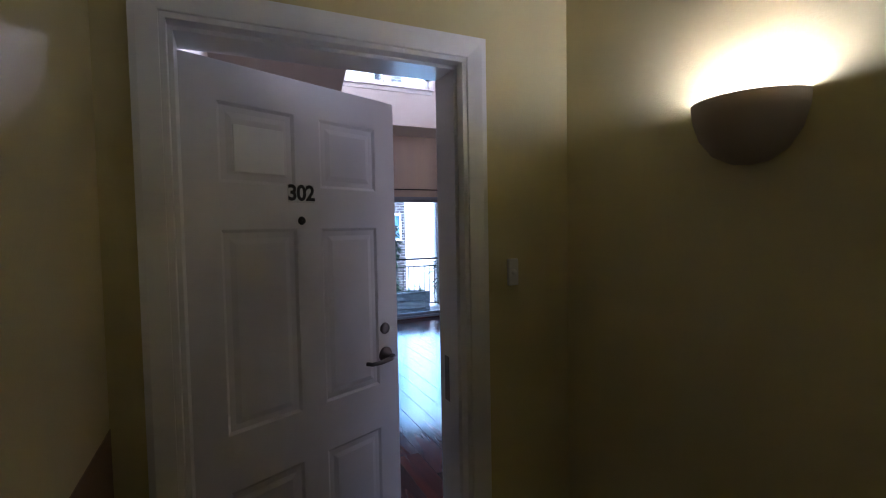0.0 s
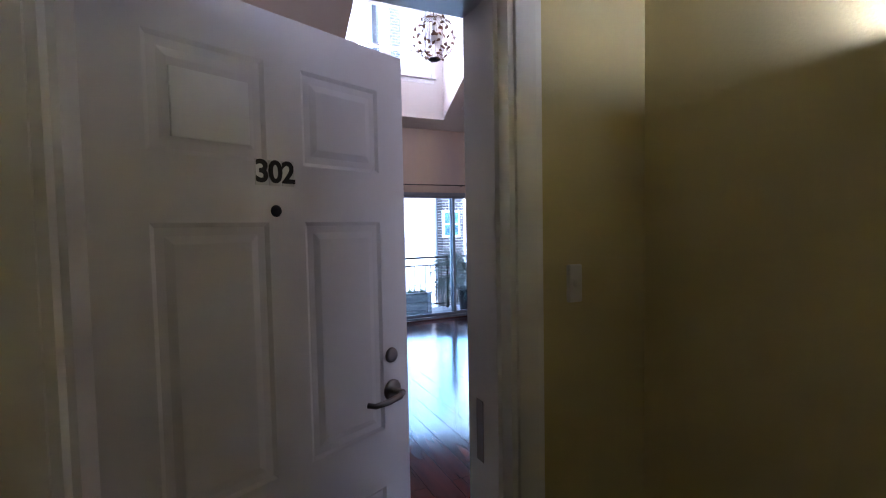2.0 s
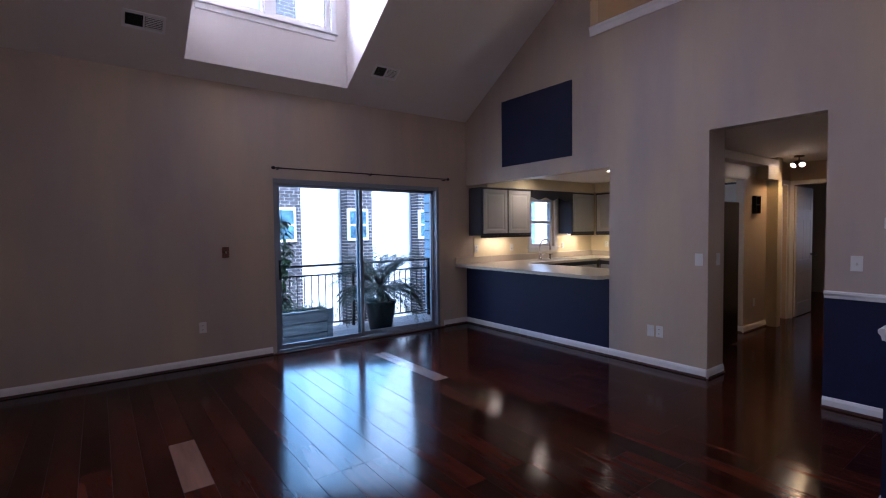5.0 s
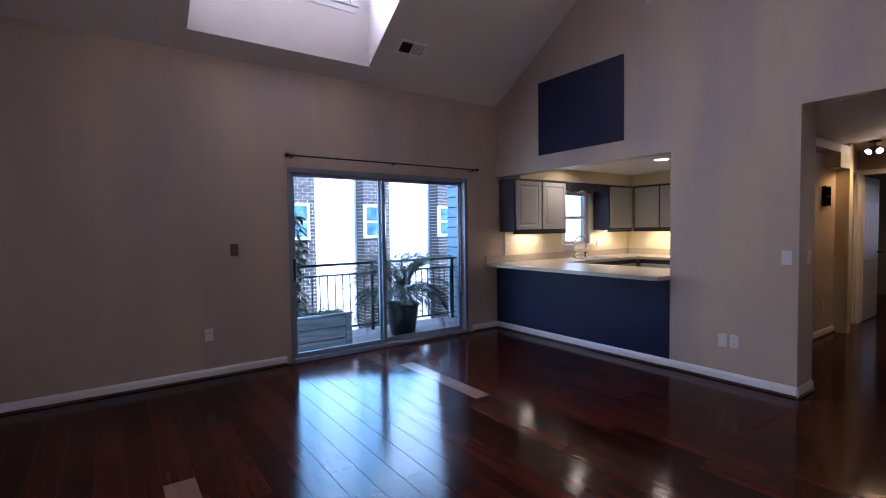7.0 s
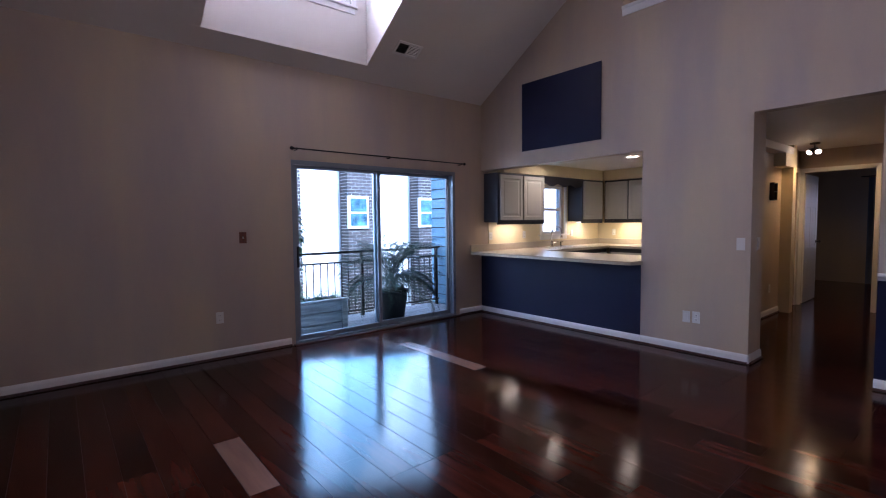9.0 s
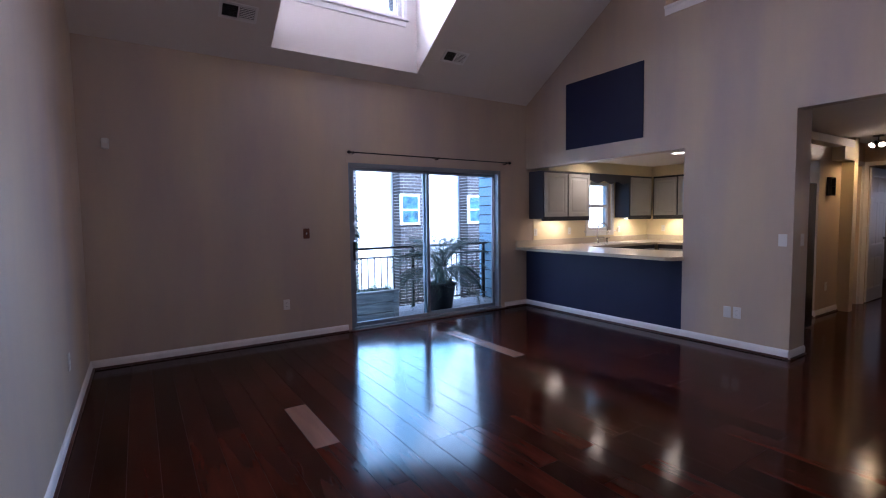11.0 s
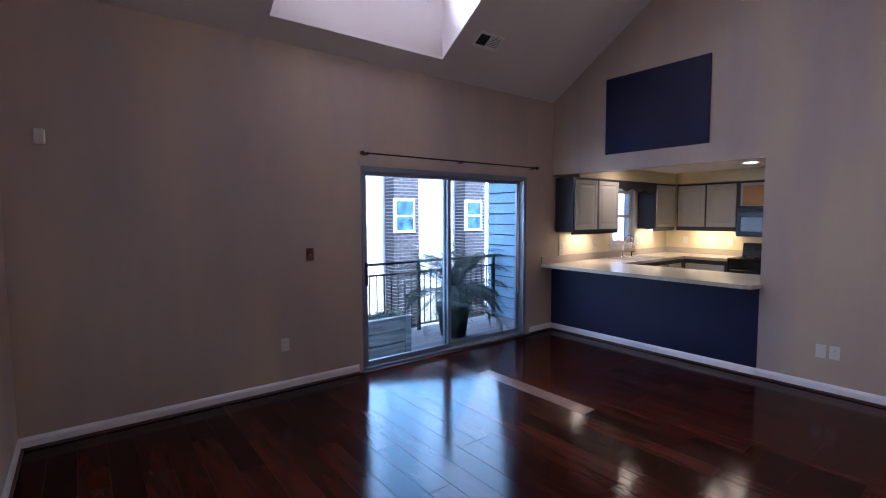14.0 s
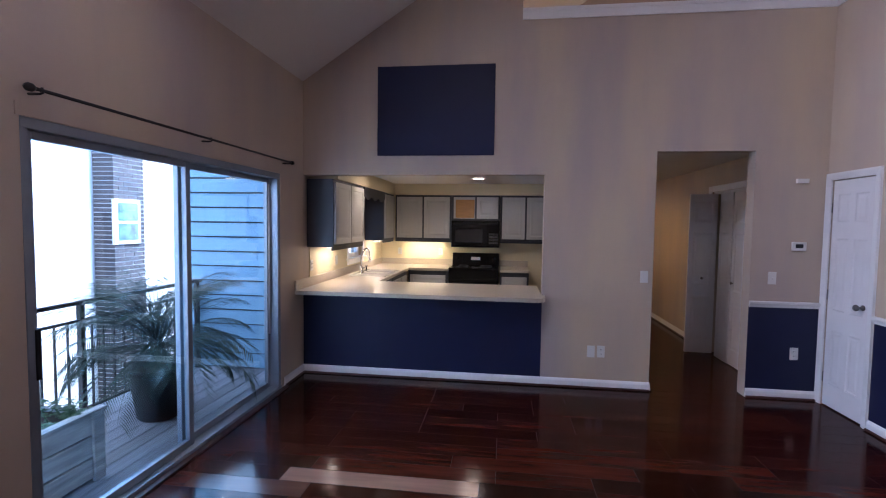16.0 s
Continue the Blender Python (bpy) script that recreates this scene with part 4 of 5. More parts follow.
rg = thing("range", "black electric range with a raised control panel", "range", (KX - 0.66, 7.34, 0), -90)
part("body", box(0.004, 0.766, 0.02, 0.64, 0.02, 0.90, 0.006), BLACKP, rg)
part("cooktop", box(0.002, 0.768, 0.0, 0.60, 0.90, 0.925, 0.006), BLACKP, rg)
part("oven_door", box(0.02, 0.75, -0.012, 0.02, 0.22, 0.76, 0.01), BLACKP, rg)
part("handle", tube([(0.06, -0.05, 0.70), (0.71, -0.05, 0.70)], 0.012, 8), BLACKP, rg)
bp_ = part("control_panel", moved(box(0.0, 0.77, 0.0, 0.05, 0, 0.21, 0.01), pose(0, 0.565, 0.92, -8)), BLACKP, rg)
part("display", moved(box(0.31, 0.46, -0.003, 0.0, 0.09, 0.14), pose(0, 0.565, 0.92, -8)), TRIM, bp_, "pale clock display")
for x in (0.08, 0.18, 0.59, 0.69):
    part("dial", moved(lathe([(0.024, 0), (0.02, 0.02), (0, 0.02)], 14), pose(x, 0.575, 1.035, 82)), BLACKP, rg)
for x, y, r in ((0.2, 0.16, 0.09), (0.57, 0.16, 0.075), (0.2, 0.42, 0.075), (0.57, 0.42, 0.09)):
    for q in range(3):
        part("burner_coil", tube([(x + (r - q * 0.022) * math.cos(t), y + (r - q * 0.022) * math.sin(t), 0.931) for t in [i * math.pi / 10 for i in range(21)]], 0.005, 6), BLACKM, rg)
mw = thing("microwave", "black over-the-range microwave oven", "microwave", (KX - 0.40, 7.335, 1.235), -90)
part("body", box(0.003, 0.765, 0.02, 0.39, 0, 0.42, 0.006), BLACKP, mw)
part("door", box(0.006, 0.58, 0.0, 0.02, 0.02, 0.36, 0.004), BLACKP, mw)
part("window", box(0.07, 0.50, -0.002, 0.0, 0.08, 0.29), material("smoked_glass", (0.03, 0.03, 0.033), 0.08), mw, "smoked glass window")
part("control_panel", box(0.585, 0.762, 0.0, 0.02, 0.02, 0.36, 0.004), BLACKP, mw)
for r in range(4):
    for c in range(3):
        part("button", box(0.605 + c * 0.048, 0.645 + c * 0.048, -0.002, 0.0, 0.06 + r * 0.045, 0.09 + r * 0.045), material("button_grey", (0.06, 0.06, 0.06), 0.5) if not (r or c) else bpy.data.materials["button_grey"], mw)
for k in range(5):
    part("vent_slat", box(0.02, 0.75, 0.0, 0.02, 0.368 + k * 0.010, 0.373 + k * 0.010), BLACKM, mw)

snk = thing("kitchen_sink", "white drop-in kitchen sink under the window", "sink", (7.15, 8.24, CT))
SINKW = material("white_enamel", (0.80, 0.79, 0.76), 0.15)
rim = bmesh.new()
for a in ((-0.40, 0.40, -0.24, -0.20), (-0.40, 0.40, 0.18, 0.24), (-0.40, -0.36, -0.20, 0.18), (0.36, 0.40, -0.20, 0.18), (-0.02, 0.02, -0.20, 0.18)):
    add_box(rim, *a, -0.002, 0.014)
part("rim", rim, SINKW, snk)
for x0, x1 in ((-0.36, -0.02), (0.02, 0.36)):
    part("basin", box(x0, x1, -0.20, 0.18, 0.001, 0.004), SINKW, snk)
fc = thing("faucet", "chrome gooseneck kitchen faucet with a side sprayer", "faucet", (7.05, 8.42, CT))
part("base", lathe([(0.035, 0), (0.035, 0.012), (0.022, 0.03), (0.018, 0.10), (0.0, 0.10)], 18), CHROME, fc)
part("spout", tube([(0, 0, 0.08)] + [(0.0, 0.0, 0.24)] + [(0.09 - 0.09 * math.cos(t), -0.06 * math.sin(t / 2) , 0.24 + 0.10 * math.sin(t)) for t in [i * math.pi / 10 for i in range(1, 11)]] + [(0.185, -0.062, 0.20)], 0.0115, 12), CHROME, fc)
part("spray_head", tube([(0.185, -0.062, 0.215), (0.189, -0.062, 0.15)], [0.014, 0.018], 12), CHROME, fc)
part("handle", tube([(0.0, -0.02, 0.07), (0.05, -0.05, 0.085), (0.09, -0.07, 0.10)], [0.008, 0.007, 0.006], 8), CHROME, fc)
sp_ = thing("soap_pump", "small dark soap pump on the sink", "soap pump", (7.32, 8.43, CT))
part("pump", lathe([(0.018, 0), (0.018, 0.01), (0.009, 0.02), (0.009, 0.07), (0.014, 0.075), (0.014, 0.085), (0, 0.085)], 14), BLACKM, sp_)
part("nozzle", tube([(0, 0, 0.08), (0.03, -0.03, 0.082)], 0.005, 6), BLACKM, sp_)

kw = thing("kitchen_window", "white double-hung kitchen window over the sink", "window", (7.32, YS - 0.01, 1.12))
f = bmesh.new()
for a in ((-0.30, -0.25, 0, 0.83), (0.25, 0.30, 0, 0.83), (-0.25, 0.25, 0, 0.05), (-0.25, 0.25, 0.78, 0.83), (-0.25, 0.25, 0.40, 0.45)):
    add_box(f, a[0], a[1], 0.05, 0.11, a[2], a[3])
part("frame", f, TRIM, kw)
for z0, z1 in ((0.05, 0.40), (0.45, 0.78)):
    g = part("pane", box(-0.25, 0.25, 0.075, 0.08, z0, z1), GLASS, kw, "clear glass pane")
    g.visible_shadow = False
part("sill", box(-0.40, 0.40, -0.05, 0.05, -0.025, 0.0, 0.006), TRIM, kw)
part("apron", box(-0.37, 0.37, -0.018, -0.001, -0.09, -0.025, 0.004), TRIM, kw)
for s in (-1, 1):
    part("side_casing", box(s * 0.335 - 0.035, s * 0.335 + 0.035, -0.018, -0.001, 0.0, 0.88, 0.004), TRIM, kw)
val = thing("window_valance", "dark scalloped wooden valance between the wall cabinets", "valance", (7.205, YS - 0.333, 2.06))
pts = [(-0.512, 0.0)] + [(-0.512 + 1.024 * k / 40, -0.135 + 0.020 * math.cos(k / 40 * 6 * math.pi)) for k in range(41)] + [(0.512, 0.0)]
part("board", prism(pts, "y", 0.0, 0.018), CABDARK, val)
for x in (5.78, 6.55):
    plate("outlet", (x, YS - 0.012, 1.13), 0, "ivory outlet on the kitchen backsplash wall", "outlet", "outlet")
plate("outlet", (7.85, YS - 0.012, 1.13), 0, "ivory outlet on the kitchen backsplash wall", "outlet", "outlet")
for y in (8.25, 7.55):
    plate("outlet", (KX - 0.002, y, 1.13), -90, "ivory outlet on the kitchen backsplash wall", "outlet", "outlet")

# ---- lamps ----
WARM = (1.0, 0.80, 0.48)
CANG = glow("recessed_bulb", (1.0, 0.82, 0.52), 7)
def recessed(x, y):
    o = thing("recessed_light", "round recessed kitchen ceiling light, lit", "ceiling light", (x, y, KC), group="kitchen ceiling lights")
    part("trim_ring", lathe([(0.085, 0.0), (0.10, 0.0), (0.10, -0.008), (0.085, -0.012), (0.080, -0.004)], 28), TRIM, o)
    part("diffuser", lathe([(0.0, -0.005), (0.082, -0.004), (0.082, -0.0005)], 24), CANG, o, "glowing diffuser")
    l = bpy.data.lights.new("recessed_lamp", "SPOT")
    l.energy, l.color, l.spot_size, l.spot_blend, l.shadow_soft_size = 1.3, (1.0, 0.80, 0.50), radians(140), 0.6, 0.07
    new("recessed_lamp", l).matrix_world = pose(x, y, KC - 0.03)
for x, y in ((6.50, 7.95), (6.93, 6.95), (7.40, 6.86)):
    recessed(x, y)
UCB = glow("under_cabinet_tube", (1.0, 0.84, 0.55), 3)
def under_cabinet(x, y, rz, w, energy, colour=(1.0, 0.72, 0.36)):
    o = thing("under_cabinet_light", "slim under-cabinet strip light, lit", "strip light", (x, y, 1.338), rz)
    part("housing", box(-w / 2, w / 2, -0.04, 0.04, -0.018, 0, 0.004), TRIM, o)
    part("tube", box(-w / 2 + 0.02, w / 2 - 0.02, -0.02, 0.02, -0.022, -0.018), UCB, o, "glowing tube")
    l = bpy.data.lights.new("strip_lamp", "AREA")
    l.shape, l.size, l.size_y, l.energy, l.color = "RECTANGLE", w, 0.05, energy, colour
    new("strip_lamp", l).matrix_world = pose(x, y, 1.31, 0, 0, rz)
under_cabinet(6.15, YS - 0.16, 0, 0.5, 0.34, (1.0, 0.80, 0.50))
under_cabinet(8.0, YS - 0.16, 0, 0.4, 0.34, (1.0, 0.80, 0.48))
under_cabinet(KX - 0.16, 7.8, 90, 0.6, 0.55, (1.0, 0.82, 0.36))

hlp = thing("track_light", "ceiling spotlight with two heads in the hall, lit", "spotlight", (8.75, 5.30, HZ + 0.06))
part("base", lathe([(0, 0), (0.06, 0), (0.06, -0.02), (0, -0.024)], 20), NICKEL, hlp)
part("stem", tube([(0, 0, -0.02), (0, 0, -0.09)], 0.008, 8), NICKEL, hlp)
for s in (-1, 1):
    hd = part("head", tube([(0.0, 0.02 * s, -0.08), (-0.05, 0.05 * s, -0.13)], [0.022, 0.038], 14), NICKEL, hlp)
    part("bulb", tube([(-0.050, 0.050 * s, -0.130), (-0.054, 0.053 * s, -0.134)], 0.032, 14), CANG, hd, "glowing bulb")
l = bpy.data.lights.new("hall_lamp", "SPOT")
l.energy, l.color, l.spot_size, l.spot_blend, l.shadow_soft_size = 3.6, (1.0, 0.64, 0.24), radians(165), 0.5, 0.05
new("hall_lamp", l).matrix_world = look((8.68, 5.22, HZ - 0.10), (9.0, 4.95, 0.0))
hs = thing("hall_frame_sconce", "small dark metal candle sconce on the hall wall", "wall sconce", (8.28, HL, 1.60))
for a in ((-0.08, -0.07, 0, 0.24), (0.07, 0.08, 0, 0.24), (-0.07, 0.07, 0, 0.01), (-0.07, 0.07, 0.23, 0.24), (-0.07, 0.07, 0.115, 0.125)):
    part("bar", box(a[0], a[1], -0.05, 0, a[2], a[3]), BLACKM, hs)
# loft wall lamp over the stairs
lw = thing("loft_wall_lamp", "bathroom-style wall lamp with warm round bulbs, lit", "wall lamp", (7.2, 2.4, 4.1), 0)
part("bar", box(-0.05, 0.05, -0.02, 0.0, -0.35, 0.35, 0.01), CHROME, lw)
WBULB = glow("warm_globe_bulb", (1.0, 0.86, 0.60), 6)
for z in (-0.24, 0.0, 0.24):
    part("bulb", moved(lathe([(0, -0.06), (0.042, -0.042), (0.06, 0), (0.042, 0.042), (0, 0.06)], 16), pose(0, 0.05, z)), WBULB, lw, "glowing round bulb")
l = bpy.data.lights.new("loft_lamp", "POINT")
l.energy, l.color, l.shadow_soft_size = 4.0, (1.0, 0.74, 0.34), 0.08
new("loft_lamp", l).matrix_world = pose(7.2, 2.56, 4.1)
setting("loft_partition", box(6.6, 8.86, 2.2, 2.38, 2.95, 5.2), LOFTW, "loft partition, shade put into its brown", "wall")
# The lamp at y -0.9 is added fill light; only y 1.93 is the known sconce.
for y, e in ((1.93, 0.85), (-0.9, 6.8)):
    l = bpy.data.lights.new("sconce_and_fill_lamp", "POINT")
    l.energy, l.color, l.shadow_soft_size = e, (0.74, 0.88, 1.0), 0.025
    new("sconce_and_fill_lamp", l).matrix_world = pose(1.32, y, 1.782)

# ---- balcony ----
DZ0 = -0.10
bal = tagged(new("balcony_deck"), "weathered grey wooden balcony deck boards", "deck", kind="structure")
rl = thing("balcony_railing", "black metal balcony railing with thin balusters", "railing", (0, 10.0, DZ0))
part("top_rail", box(1.25, 5.92, -0.022, 0.022, 0.99, 1.025, 0.004), BLACKM, rl)
part("middle_rail", box(1.25, 5.92, -0.015, 0.015, 0.845, 0.87, 0.003), BLACKM, rl)
part("bottom_rail", box(1.25, 5.92, -0.015, 0.015, 0.08, 0.105, 0.003), BLACKM, rl)
for x in (1.3, 2.85, 4.35, 5.84):
    part("post", box(x - 0.022, x + 0.022, -0.022, 0.022, 0, 1.0, 0.003), BLACKM, rl)
bal_mesh = None
k = 0
x = 1.40
while x < 5.85:
    if bal_mesh is None:
        o = part("baluster", box(-0.007, 0.007, -0.007, 0.007, 0.10, 0.85), BLACKM, rl)
        bal_mesh = o.data
    else:
        o = new("baluster", bal_mesh)
        o.parent = rl
    o.matrix_basis = pose(x, 0, 0)
    x += 0.113

pb = thing("planter_box", "whitewashed wooden planter box on the balcony", "planter", (2.95, 9.33, DZ0))
WASH = material("whitewashed_wood", (0.46, 0.45, 0.44), 0.75, vary=0.35, scale=5, bump=0.6, bump_scale=50, stretch=(0.5, 4, 5))
for z in (0.02, 0.165, 0.31):
    part("board", box(-0.66, 0.66, -0.21, -0.185, z, z + 0.132, 0.006), WASH, pb)
    part("board", box(-0.66, 0.66, 0.185, 0.21, z, z + 0.138, 0.004), WASH, pb)
    for s in (-1, 1):
        part("end_board", box(s * 0.65 - 0.012, s * 0.65 + 0.012, -0.184, 0.184, z, z + 0.138, 0.004), WASH, pb)
for s in (-1, 1):
    part("corner_post", box(s * 0.625 - 0.04, s * 0.625 + 0.04, -0.232, -0.211, 0.0, 0.455, 0.004), WASH, pb)
part("rim", box(-0.69, 0.69, -0.235, -0.17, 0.452, 0.472, 0.004), WASH, pb)
SOIL = material("dark_soil", (0.03, 0.02, 0.013), 0.95, vary=0.4, scale=30, bump=1.0)
part("soil", box(-0.63, 0.63, -0.18, 0.18, 0.38, 0.42), SOIL, pb)
GREEN = material("leaf_green", (0.045, 0.10, 0.035), 0.5, vary=0.4, scale=8)
PALMG = material("palm_green", (0.02, 0.045, 0.028), 0.5, vary=0.4, scale=6)
rnd = random.Random(7)


def leaf_at(bm, p, d, up, ln, wd, droop=0.3):
    d, up = d.normalized(), up.normalized()
    side = d.cross(up).normalized()
    a = bm.verts.new(p)
    b = bm.verts.new(p + d * ln * 0.45 + side * wd - Vector((0, 0, droop * ln * 0.1)))
    c = bm.verts.new(p + d * ln - Vector((0, 0, droop * ln * 0.5)))
    e = bm.verts.new(p + d * ln * 0.45 - side * wd - Vector((0, 0, droop * ln * 0.1)))
    m = bm.verts.new(p + d * ln * 0.5 + up * wd * 0.25 - Vector((0, 0, droop * ln * 0.12)))
    for f in ((a, b, m), (b, c, m), (c, e, m), (e, a, m)):
        bm.faces.new(f)


def sprig_plant(bm, origin, spread, height, stems, leaves, ln, wd, trail=0.0):
    for _ in range(stems):
        a = rnd.uniform(0, 2 * math.pi)
        base_ = Vector(origin) + Vector((rnd.uniform(-spread[0], spread[0]), rnd.uniform(-spread[1], spread[1]), 0))
        top = base_ + Vector((math.cos(a) * height * 0.5, math.sin(a) * height * 0.5, height * rnd.uniform(0.5, 1.0) - trail * rnd.random()))
        add_tube(bm, [base_, (base_ + top) / 2 + Vector((0, 0, height * 0.15)), top], [0.003, 0.0025, 0.0015], 4, False)
        for k in range(leaves):
            t = (k + 1) / leaves
            p = base_.lerp(top, t) + Vector((0, 0, height * 0.3 * t * (1 - t)))
            b2 = rnd.uniform(0, 2 * math.pi)
            leaf_at(bm, p, Vector((math.cos(b2), math.sin(b2), rnd.uniform(-0.2, 0.5))), Vector((0, 0, 1)), ln * rnd.uniform(0.6, 1.2), wd * rnd.uniform(0.7, 1.2))


for x in (-0.42, -0.1, 0.2, 0.48):
    g = thing("balcony_plant", "leafy green trailing plant in the planter box", "plant", (2.95 + x, 9.30, DZ0 + 0.42), group="plants in the planter box")
    bm = bmesh.new()
    sprig_plant(bm, (0, 0, 0), (0.17, 0.13), 0.17, 30, 8, 0.045, 0.015, 0.12)
    part("foliage", bm, GREEN, g)

pot = thing("potted_palm", "pygmy date palm in a tall black pot on the balcony", "potted palm", (4.55, 9.45, DZ0))
part("pot", lathe([(0.0, 0.004), (0.165, 0.004), (0.175, 0.02), (0.232, 0.40), (0.246, 0.405), (0.246, 0.45), (0.228, 0.45), (0.218, 0.40), (0.0, 0.40)], 28), BLACKM, pot, "black tapered pot")
part("soil", lathe([(0.0, 0.405), (0.217, 0.402)], 20), SOIL, pot)
TRUNK = material("palm_trunk", (0.10, 0.065, 0.04), 0.9, vary=0.4, scale=30, bump=1.0, bump_scale=60)
part("trunk", tube([(0, 0, 0.38), (0.01, 0.0, 0.46), (0.0, 0.01, 0.54), (0, 0, 0.63)], [0.05, 0.055, 0.06, 0.045], 12), TRUNK, pot)
for k in range(58):
    a = k * 2.39996 + rnd.uniform(-0.15, 0.15)
    elev = radians(rnd.uniform(5, 80)) if k > 5 else radians(80)
    ln = rnd.uniform(0.62, 1.0)
    bm = bmesh.new()
    pts, p, e = [], Vector((0, 0, 0.59)), elev
    for i in range(10):
        pts.append(p.copy())
        p += Vector((math.cos(a) * math.cos(e), math.sin(a) * math.cos(e), math.sin(e))) * ln / 9
        e -= radians(5 + 3.2 * i / 3)
    add_tube(bm, pts, [0.005 - 0.0004 * i for i in range(10)], 4, False)
    for i in range(1, 9):
        for sub in (0.0, 0.2, 0.4, 0.6, 0.8):
            q = pts[i].lerp(pts[i + 1], sub)
            d = (pts[i + 1] - pts[i]).normalized()
            side = d.cross(Vector((0, 0, 1))).normalized()
            for s in (-1, 1):
                leaf_at(bm, q, side * s * 0.8 + d * 0.75 + Vector((0, 0, 0.1)), Vector((0, 0, 1)), 0.28 * (1 - abs(i - 4.5) / 8), 0.0036, 0.9)
    part("frond", bm, PALMG, pot)

bm = bmesh.new()
sprig_plant(bm, (0.12, 0, 0.44), (0.16, 0.14), 0.26, 26, 9, 0.05, 0.018, 0.5)
part("trailing_vine", bm, GREEN, pot, "leafy vine trailing over the pot")
vt = thing("climbing_plant", "tall leafy vine in a pot at the railing", "plant", (3.08, 9.78, DZ0))
part("pot", lathe([(0, 0.004), (0.11, 0.004), (0.14, 0.26), (0.15, 0.28), (0.13, 0.28), (0, 0.24)], 22), BLACKP, vt)
for k in range(5):
    bm = bmesh.new()
    a = k * 1.3
    top = Vector((0.14 * math.cos(a), 0.10 * math.sin(a), 1.50 + 0.09 * k))
    pts = [Vector((0.03 * math.cos(a), 0.03 * math.sin(a), 0.24)).lerp(top, t) + Vector((0.05 * math.sin(5 * t + a), 0.04 * math.cos(4 * t), 0)) for t in [i / 9 for i in range(10)]]
    add_tube(bm, pts, 0.006, 5, False)
    for i in range(85):
        t = rnd.uniform(0.15, 1.0)
        p = pts[min(9, int(t * 9))] + Vector((rnd.uniform(-0.06, 0.06), rnd.uniform(-0.06, 0.06), rnd.uniform(-0.06, 0.06)))
        b2 = rnd.uniform(0, 2 * math.pi)
        leaf_at(bm, p, Vector((math.cos(b2), math.sin(b2), rnd.uniform(-0.7, 0.1))), Vector((0, 0, 1)), rnd.uniform(0.10, 0.19), rnd.uniform(0.02, 0.034), 0.9)
    part("vine", bm, GREEN, vt)

# ---- neighbouring building ----
MORTAR = material("pale_mortar", (0.55, 0.52, 0.50), 0.95, vary=0.12, scale=4, bump=0.4, bump_scale=60)
BAYBRICK = material("weathered_bay_brick", (0.060, 0.050, 0.050), 0.9, vary=0.35, scale=5, bump=0.4, bump_scale=60, island=0.35)
BW, BH, BGAP = 0.168, 0.055, 0.012
brick_meshes = {}


def bay_brick(x0, x1, z, side):
    """Corners of one brick proud of a bay's face; end bricks wrap the corner."""
    y1 = 0.33 if side else 0.02
    x0 -= 0.008 if side < 0 else 0
    x1 += 0.008 if side > 0 else 0
    return [(x, y, zz) for zz in (z, z + BH) for x, y in ((x0, -0.008), (x1, -0.008), (x1, y1), (x0, y1))]


BFACES = [(0, 1, 5, 4), (1, 2, 6, 5), (3, 0, 4, 7), (4, 5, 6, 7), (0, 3, 2, 1)]


def brick_bay_courses(bay, bx, single):
    verts, faces = [], []
    row, z = 0, 1.0
    while z < 15.4:
        x = bx - (BW + BGAP) / 2 * (row % 2)
        while x < bx + 0.57 - 0.02:
            a, b = max(x, bx), min(x + BW, bx + 0.57)
            side = -1 if x <= bx else (1 if x + BW + BGAP + 0.02 >= bx + 0.57 else 0)
            if b - a > 0.03:
                if single and 8.6 < z < 10.5:
                    key = (round(b - a, 3), side)
                    if key not in brick_meshes:
                        me = bpy.data.meshes.new("brick")
                        me.from_pydata(bay_brick(0, b - a, 0, side), [], BFACES)
                        me.materials.append(BAYBRICK)
                        brick_meshes[key] = me
                    o = new("brick", brick_meshes[key])
                    o.parent = bay
                    o.matrix_basis = pose(a, 0, z)
                else:
                    n = len(verts)
                    verts += bay_brick(a, b, z, side)
                    faces += [tuple(n + i for i in f) for f in BFACES]
            x += BW + BGAP
        z += BH + BGAP
        row += 1
    me = bpy.data.meshes.new("brick_courses")
    me.from_pydata(verts, [], faces)
    me.materials.append(BAYBRICK)
    o = new("brick_courses", me)
    o.parent = bay
    tagged(o, kind="stuff")


NY = 12.2
nb = thing("neighbour_building", "pale apartment building with brick window bays across the courtyard", "building", (0, NY, -8))
part("wall", box(-12, 24, 0.35, 0.7, 0, 15.5), STUCCO, nb, "white lap siding")
part("roof", box(-12.4, 24.4, -0.3, 1.5, 15.5, 15.8), CABDARK, nb)
WFR = TRIM
for bx in (1.93, 3.73, 5.31, 7.11, 8.90):
    bay = part("brick_bay", box(bx, bx + 0.57, 0.0, 0.35, 0, 15.5), MORTAR, nb, "red brick window bay")
    brick_bay_courses(bay, bx, 3.5 < bx < 7.5)
    for fz in (3.2, 6.2, 9.27, 12.3):
        wi = part("window", box(bx - 0.01, bx + 0.47, -0.03, 0.03, fz - 0.04, fz + 0.63, 0.006), WFR, bay, "white framed window")
        for z0, z1 in ((0.02, 0.275), (0.315, 0.585)):
            # Noise in the pane colour paints the reflections of trees.
            part("pane", box(bx + 0.04, bx + 0.42, -0.036, -0.031, fz + z0, fz + z1), material("blue_window_pane", (0.06, 0.13, 0.18), 0.1, vary=0.8, scale=5) if bpy.data.materials.find("blue_window_pane") < 0 else bpy.data.materials["blue_window_pane"], wi, "blue pane with reflections painted as mottling")
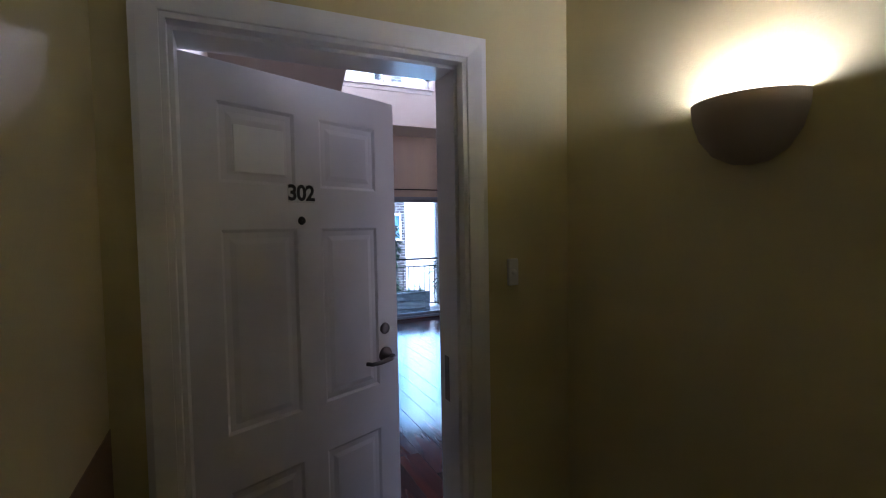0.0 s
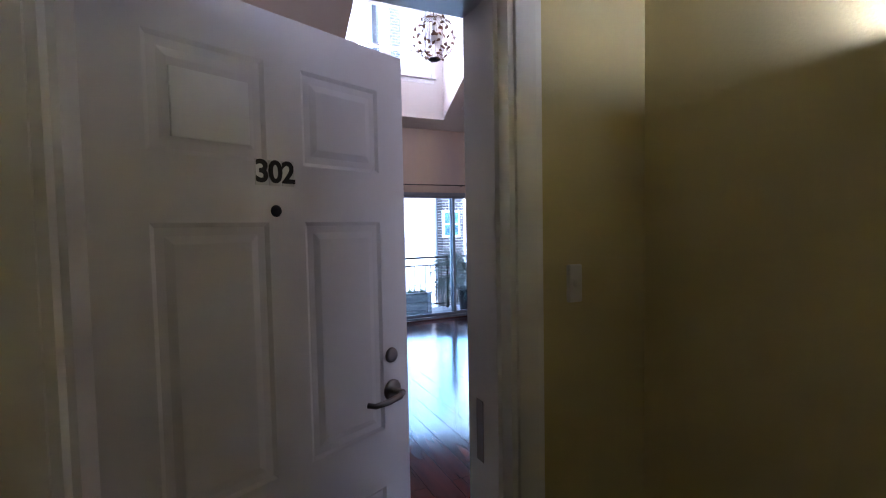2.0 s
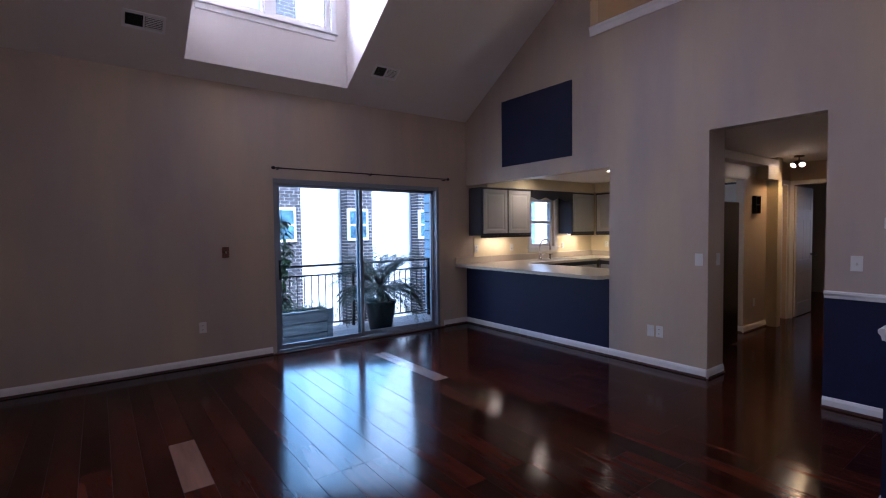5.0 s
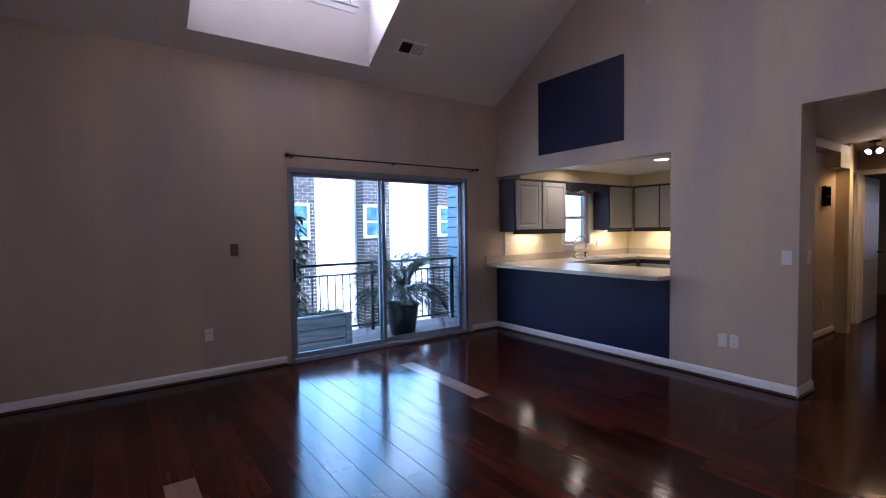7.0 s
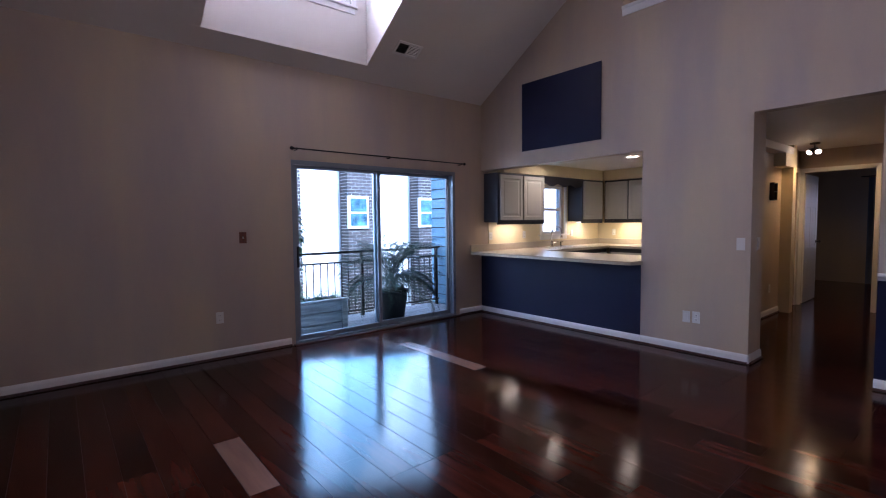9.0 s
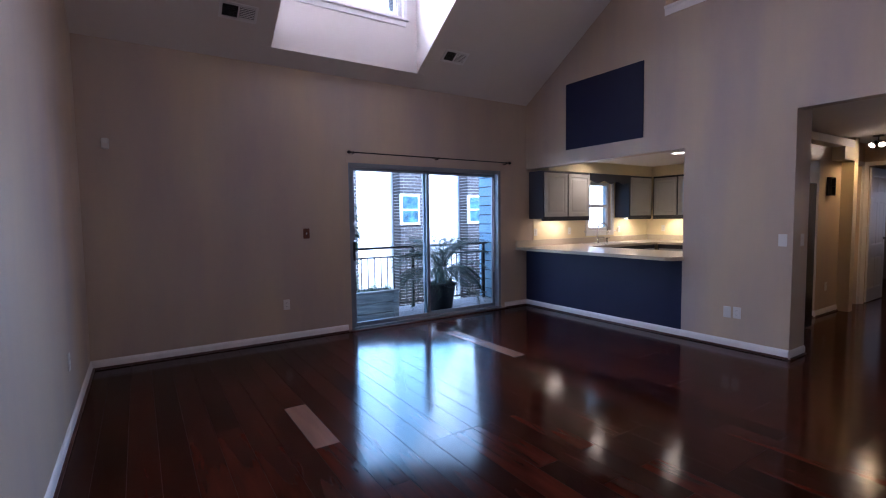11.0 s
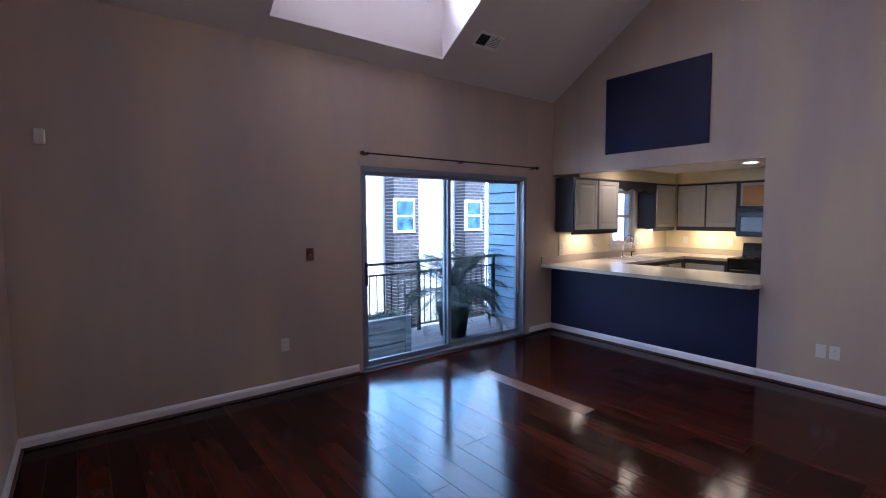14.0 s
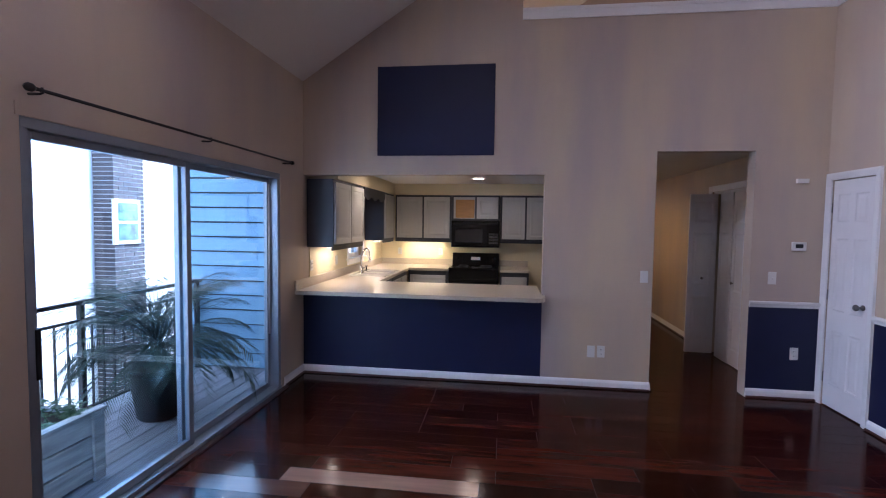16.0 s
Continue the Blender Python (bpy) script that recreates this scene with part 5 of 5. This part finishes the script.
setting("ground", box(-300, 300, 10.6, 600, -8.3, -8), material("courtyard_ground", (0.25, 0.25, 0.23), 0.9, vary=0.3, scale=0.5), "courtyard ground below the balcony", "ground")

# lap siding boards and deck boards
# Boards leave gaps, where the dark backing draws the lap shade.
sidew = bpy.data.objects["balcony_side_wall"]
board = None
z = -0.25
while z < 2.7:
    if board is None:
        bm = bmesh.new()
        vs = [bm.verts.new(p) for p in ((0, 0, 0), (-0.034, 0, 0), (-0.014, 0, 0.150), (0, 0, 0.150), (0, 1.42, 0), (-0.034, 1.42, 0), (-0.014, 1.42, 0.150), (0, 1.42, 0.150))]
        for q in ((0, 1, 2, 3), (4, 7, 6, 5), (0, 4, 5, 1), (1, 5, 6, 2), (2, 6, 7, 3), (3, 7, 4, 0)):
            bm.faces.new([vs[i] for i in q])
        o = part("siding_board", bm, SIDING, sidew)
        board = o.data
    else:
        o = new("siding_board", board)
        o.parent = sidew
    o.matrix_basis = pose(5.919, YS + 0.165, z)
    z += 0.168
# the kitchen window looks out on the same siding
setting("kitchen_side_wall", box(6.2, 8.9, 10.2, 10.35, -0.3, 3.2), SIDING, "blue lap-sided wall outside the kitchen window", "wall")
kside = bpy.data.objects["kitchen_side_wall"]
for k in range(17):
    o = new("siding_board", board)
    o.parent = kside
    o.matrix_basis = Matrix.Translation((6.3, 10.199, k * 0.168)) @ Matrix(((0, 1.8, 0, 0), (1, 0, 0, 0), (0, 0, 1, 0), (0, 0, 0, 1)))
deck_mesh = None
y = YS + 0.17
while y < 10.08:
    if deck_mesh is None:
        o = part("deck_board", box(1.2, 5.92, 0, 0.134, -0.03, 0.0, 0.003), DECK, bal)
        deck_mesh = o.data
    else:
        o = new("deck_board", deck_mesh)
        o.parent = bal
    o.matrix_basis = pose(0, y, DZ0)
    y += 0.140
part("deck_joists", box(1.2, 5.92, YS + 0.17, 10.1, DZ0 - 0.2, DZ0 - 0.04), DECK, bal)

# ---- floor planks ----
floor_ob = bpy.data.objects["floor"]
PW = 0.157
plank_meshes = {}
rp = random.Random(11)


def plank(x, y, ln, mat, width=PW):
    key = (round(ln, 2), mat.name, width)
    if key not in plank_meshes:
        bm = bmesh.new()
        w, c = width / 2 - 0.0011, 0.0005
        vs = [[bm.verts.new((sx * (w - (c if lvl else 0)), (ln - 0.0024 - (2 * c if lvl else 0)) / 2 * sy, 0.0 if lvl else -0.0035)) for sx, sy in ((-1, -1), (1, -1), (1, 1), (-1, 1))] for lvl in (0, 1)]
        bm.faces.new(vs[1])
        for k in range(4):
            bm.faces.new((vs[0][k], vs[0][(k + 1) % 4], vs[1][(k + 1) % 4], vs[1][k])).material_index = 1
        me = bpy.data.meshes.new("plank")
        bmesh.ops.recalc_face_normals(bm, faces=bm.faces)
        bm.to_mesh(me)
        bm.free()
        me.materials.append(mat)
        me.materials.append(SUB)
        plank_meshes[key] = me
    o = new("plank", plank_meshes[key])
    o.parent = floor_ob
    o.matrix_basis = pose(x, y + ln / 2, 0, rp.uniform(-0.05, 0.05), rp.uniform(-0.12, 0.12))


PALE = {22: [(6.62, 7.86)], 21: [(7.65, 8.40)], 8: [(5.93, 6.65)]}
col = 0
x = XL + PW / 2
while x < 5.75:
    pale = PALE.get(col, [])
    y, stop = YC + 0.02, YS - 0.02
    y -= rp.choice((0.0, 0.3, 0.6, 0.9))
    while y < stop:
        ln = rp.choice((0.6, 0.9, 1.2, 1.2))
        nxt = [p for p in pale if p[0] >= y - 0.001]
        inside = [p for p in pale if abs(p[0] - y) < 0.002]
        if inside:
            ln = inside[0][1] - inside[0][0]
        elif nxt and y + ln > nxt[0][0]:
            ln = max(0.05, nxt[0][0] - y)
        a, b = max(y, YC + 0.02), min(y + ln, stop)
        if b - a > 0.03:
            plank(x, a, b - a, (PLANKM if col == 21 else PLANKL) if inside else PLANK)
        y += ln
    x += PW
    col += 1
# hall and bedroom boards run on in one sheet of real boards
bm = bmesh.new()
x = 5.75 + PW / 2
while x < 13.4:
    y = 2.7 - rp.uniform(0, 0.9)
    while y < 6.5:
        ln = rp.choice((0.6, 0.9, 1.2))
        a, b = max(y, 2.7), min(y + ln, 6.5)
        if b > a + 0.02:
            q = [(x - PW / 2 + 0.001, a), (x + PW / 2 - 0.001, a), (x + PW / 2 - 0.001, b - 0.002), (x - PW / 2 + 0.001, b - 0.002)]
            bm.faces.new([bm.verts.new((u, v, 0.0)) for u, v in q])
        y += ln
    x += PW
hb = part("hall_planks", bm, PLANK, floor_ob)
tagged(hb, kind="stuff")
setting("kitchen_tile_floor", box(XK + 0.2, KX, 6.5, YS, -0.003, 0.002), material("kitchen_vinyl", (0.35, 0.30, 0.24), 0.4, vary=0.1, scale=8), "beige vinyl kitchen floor", "floor")
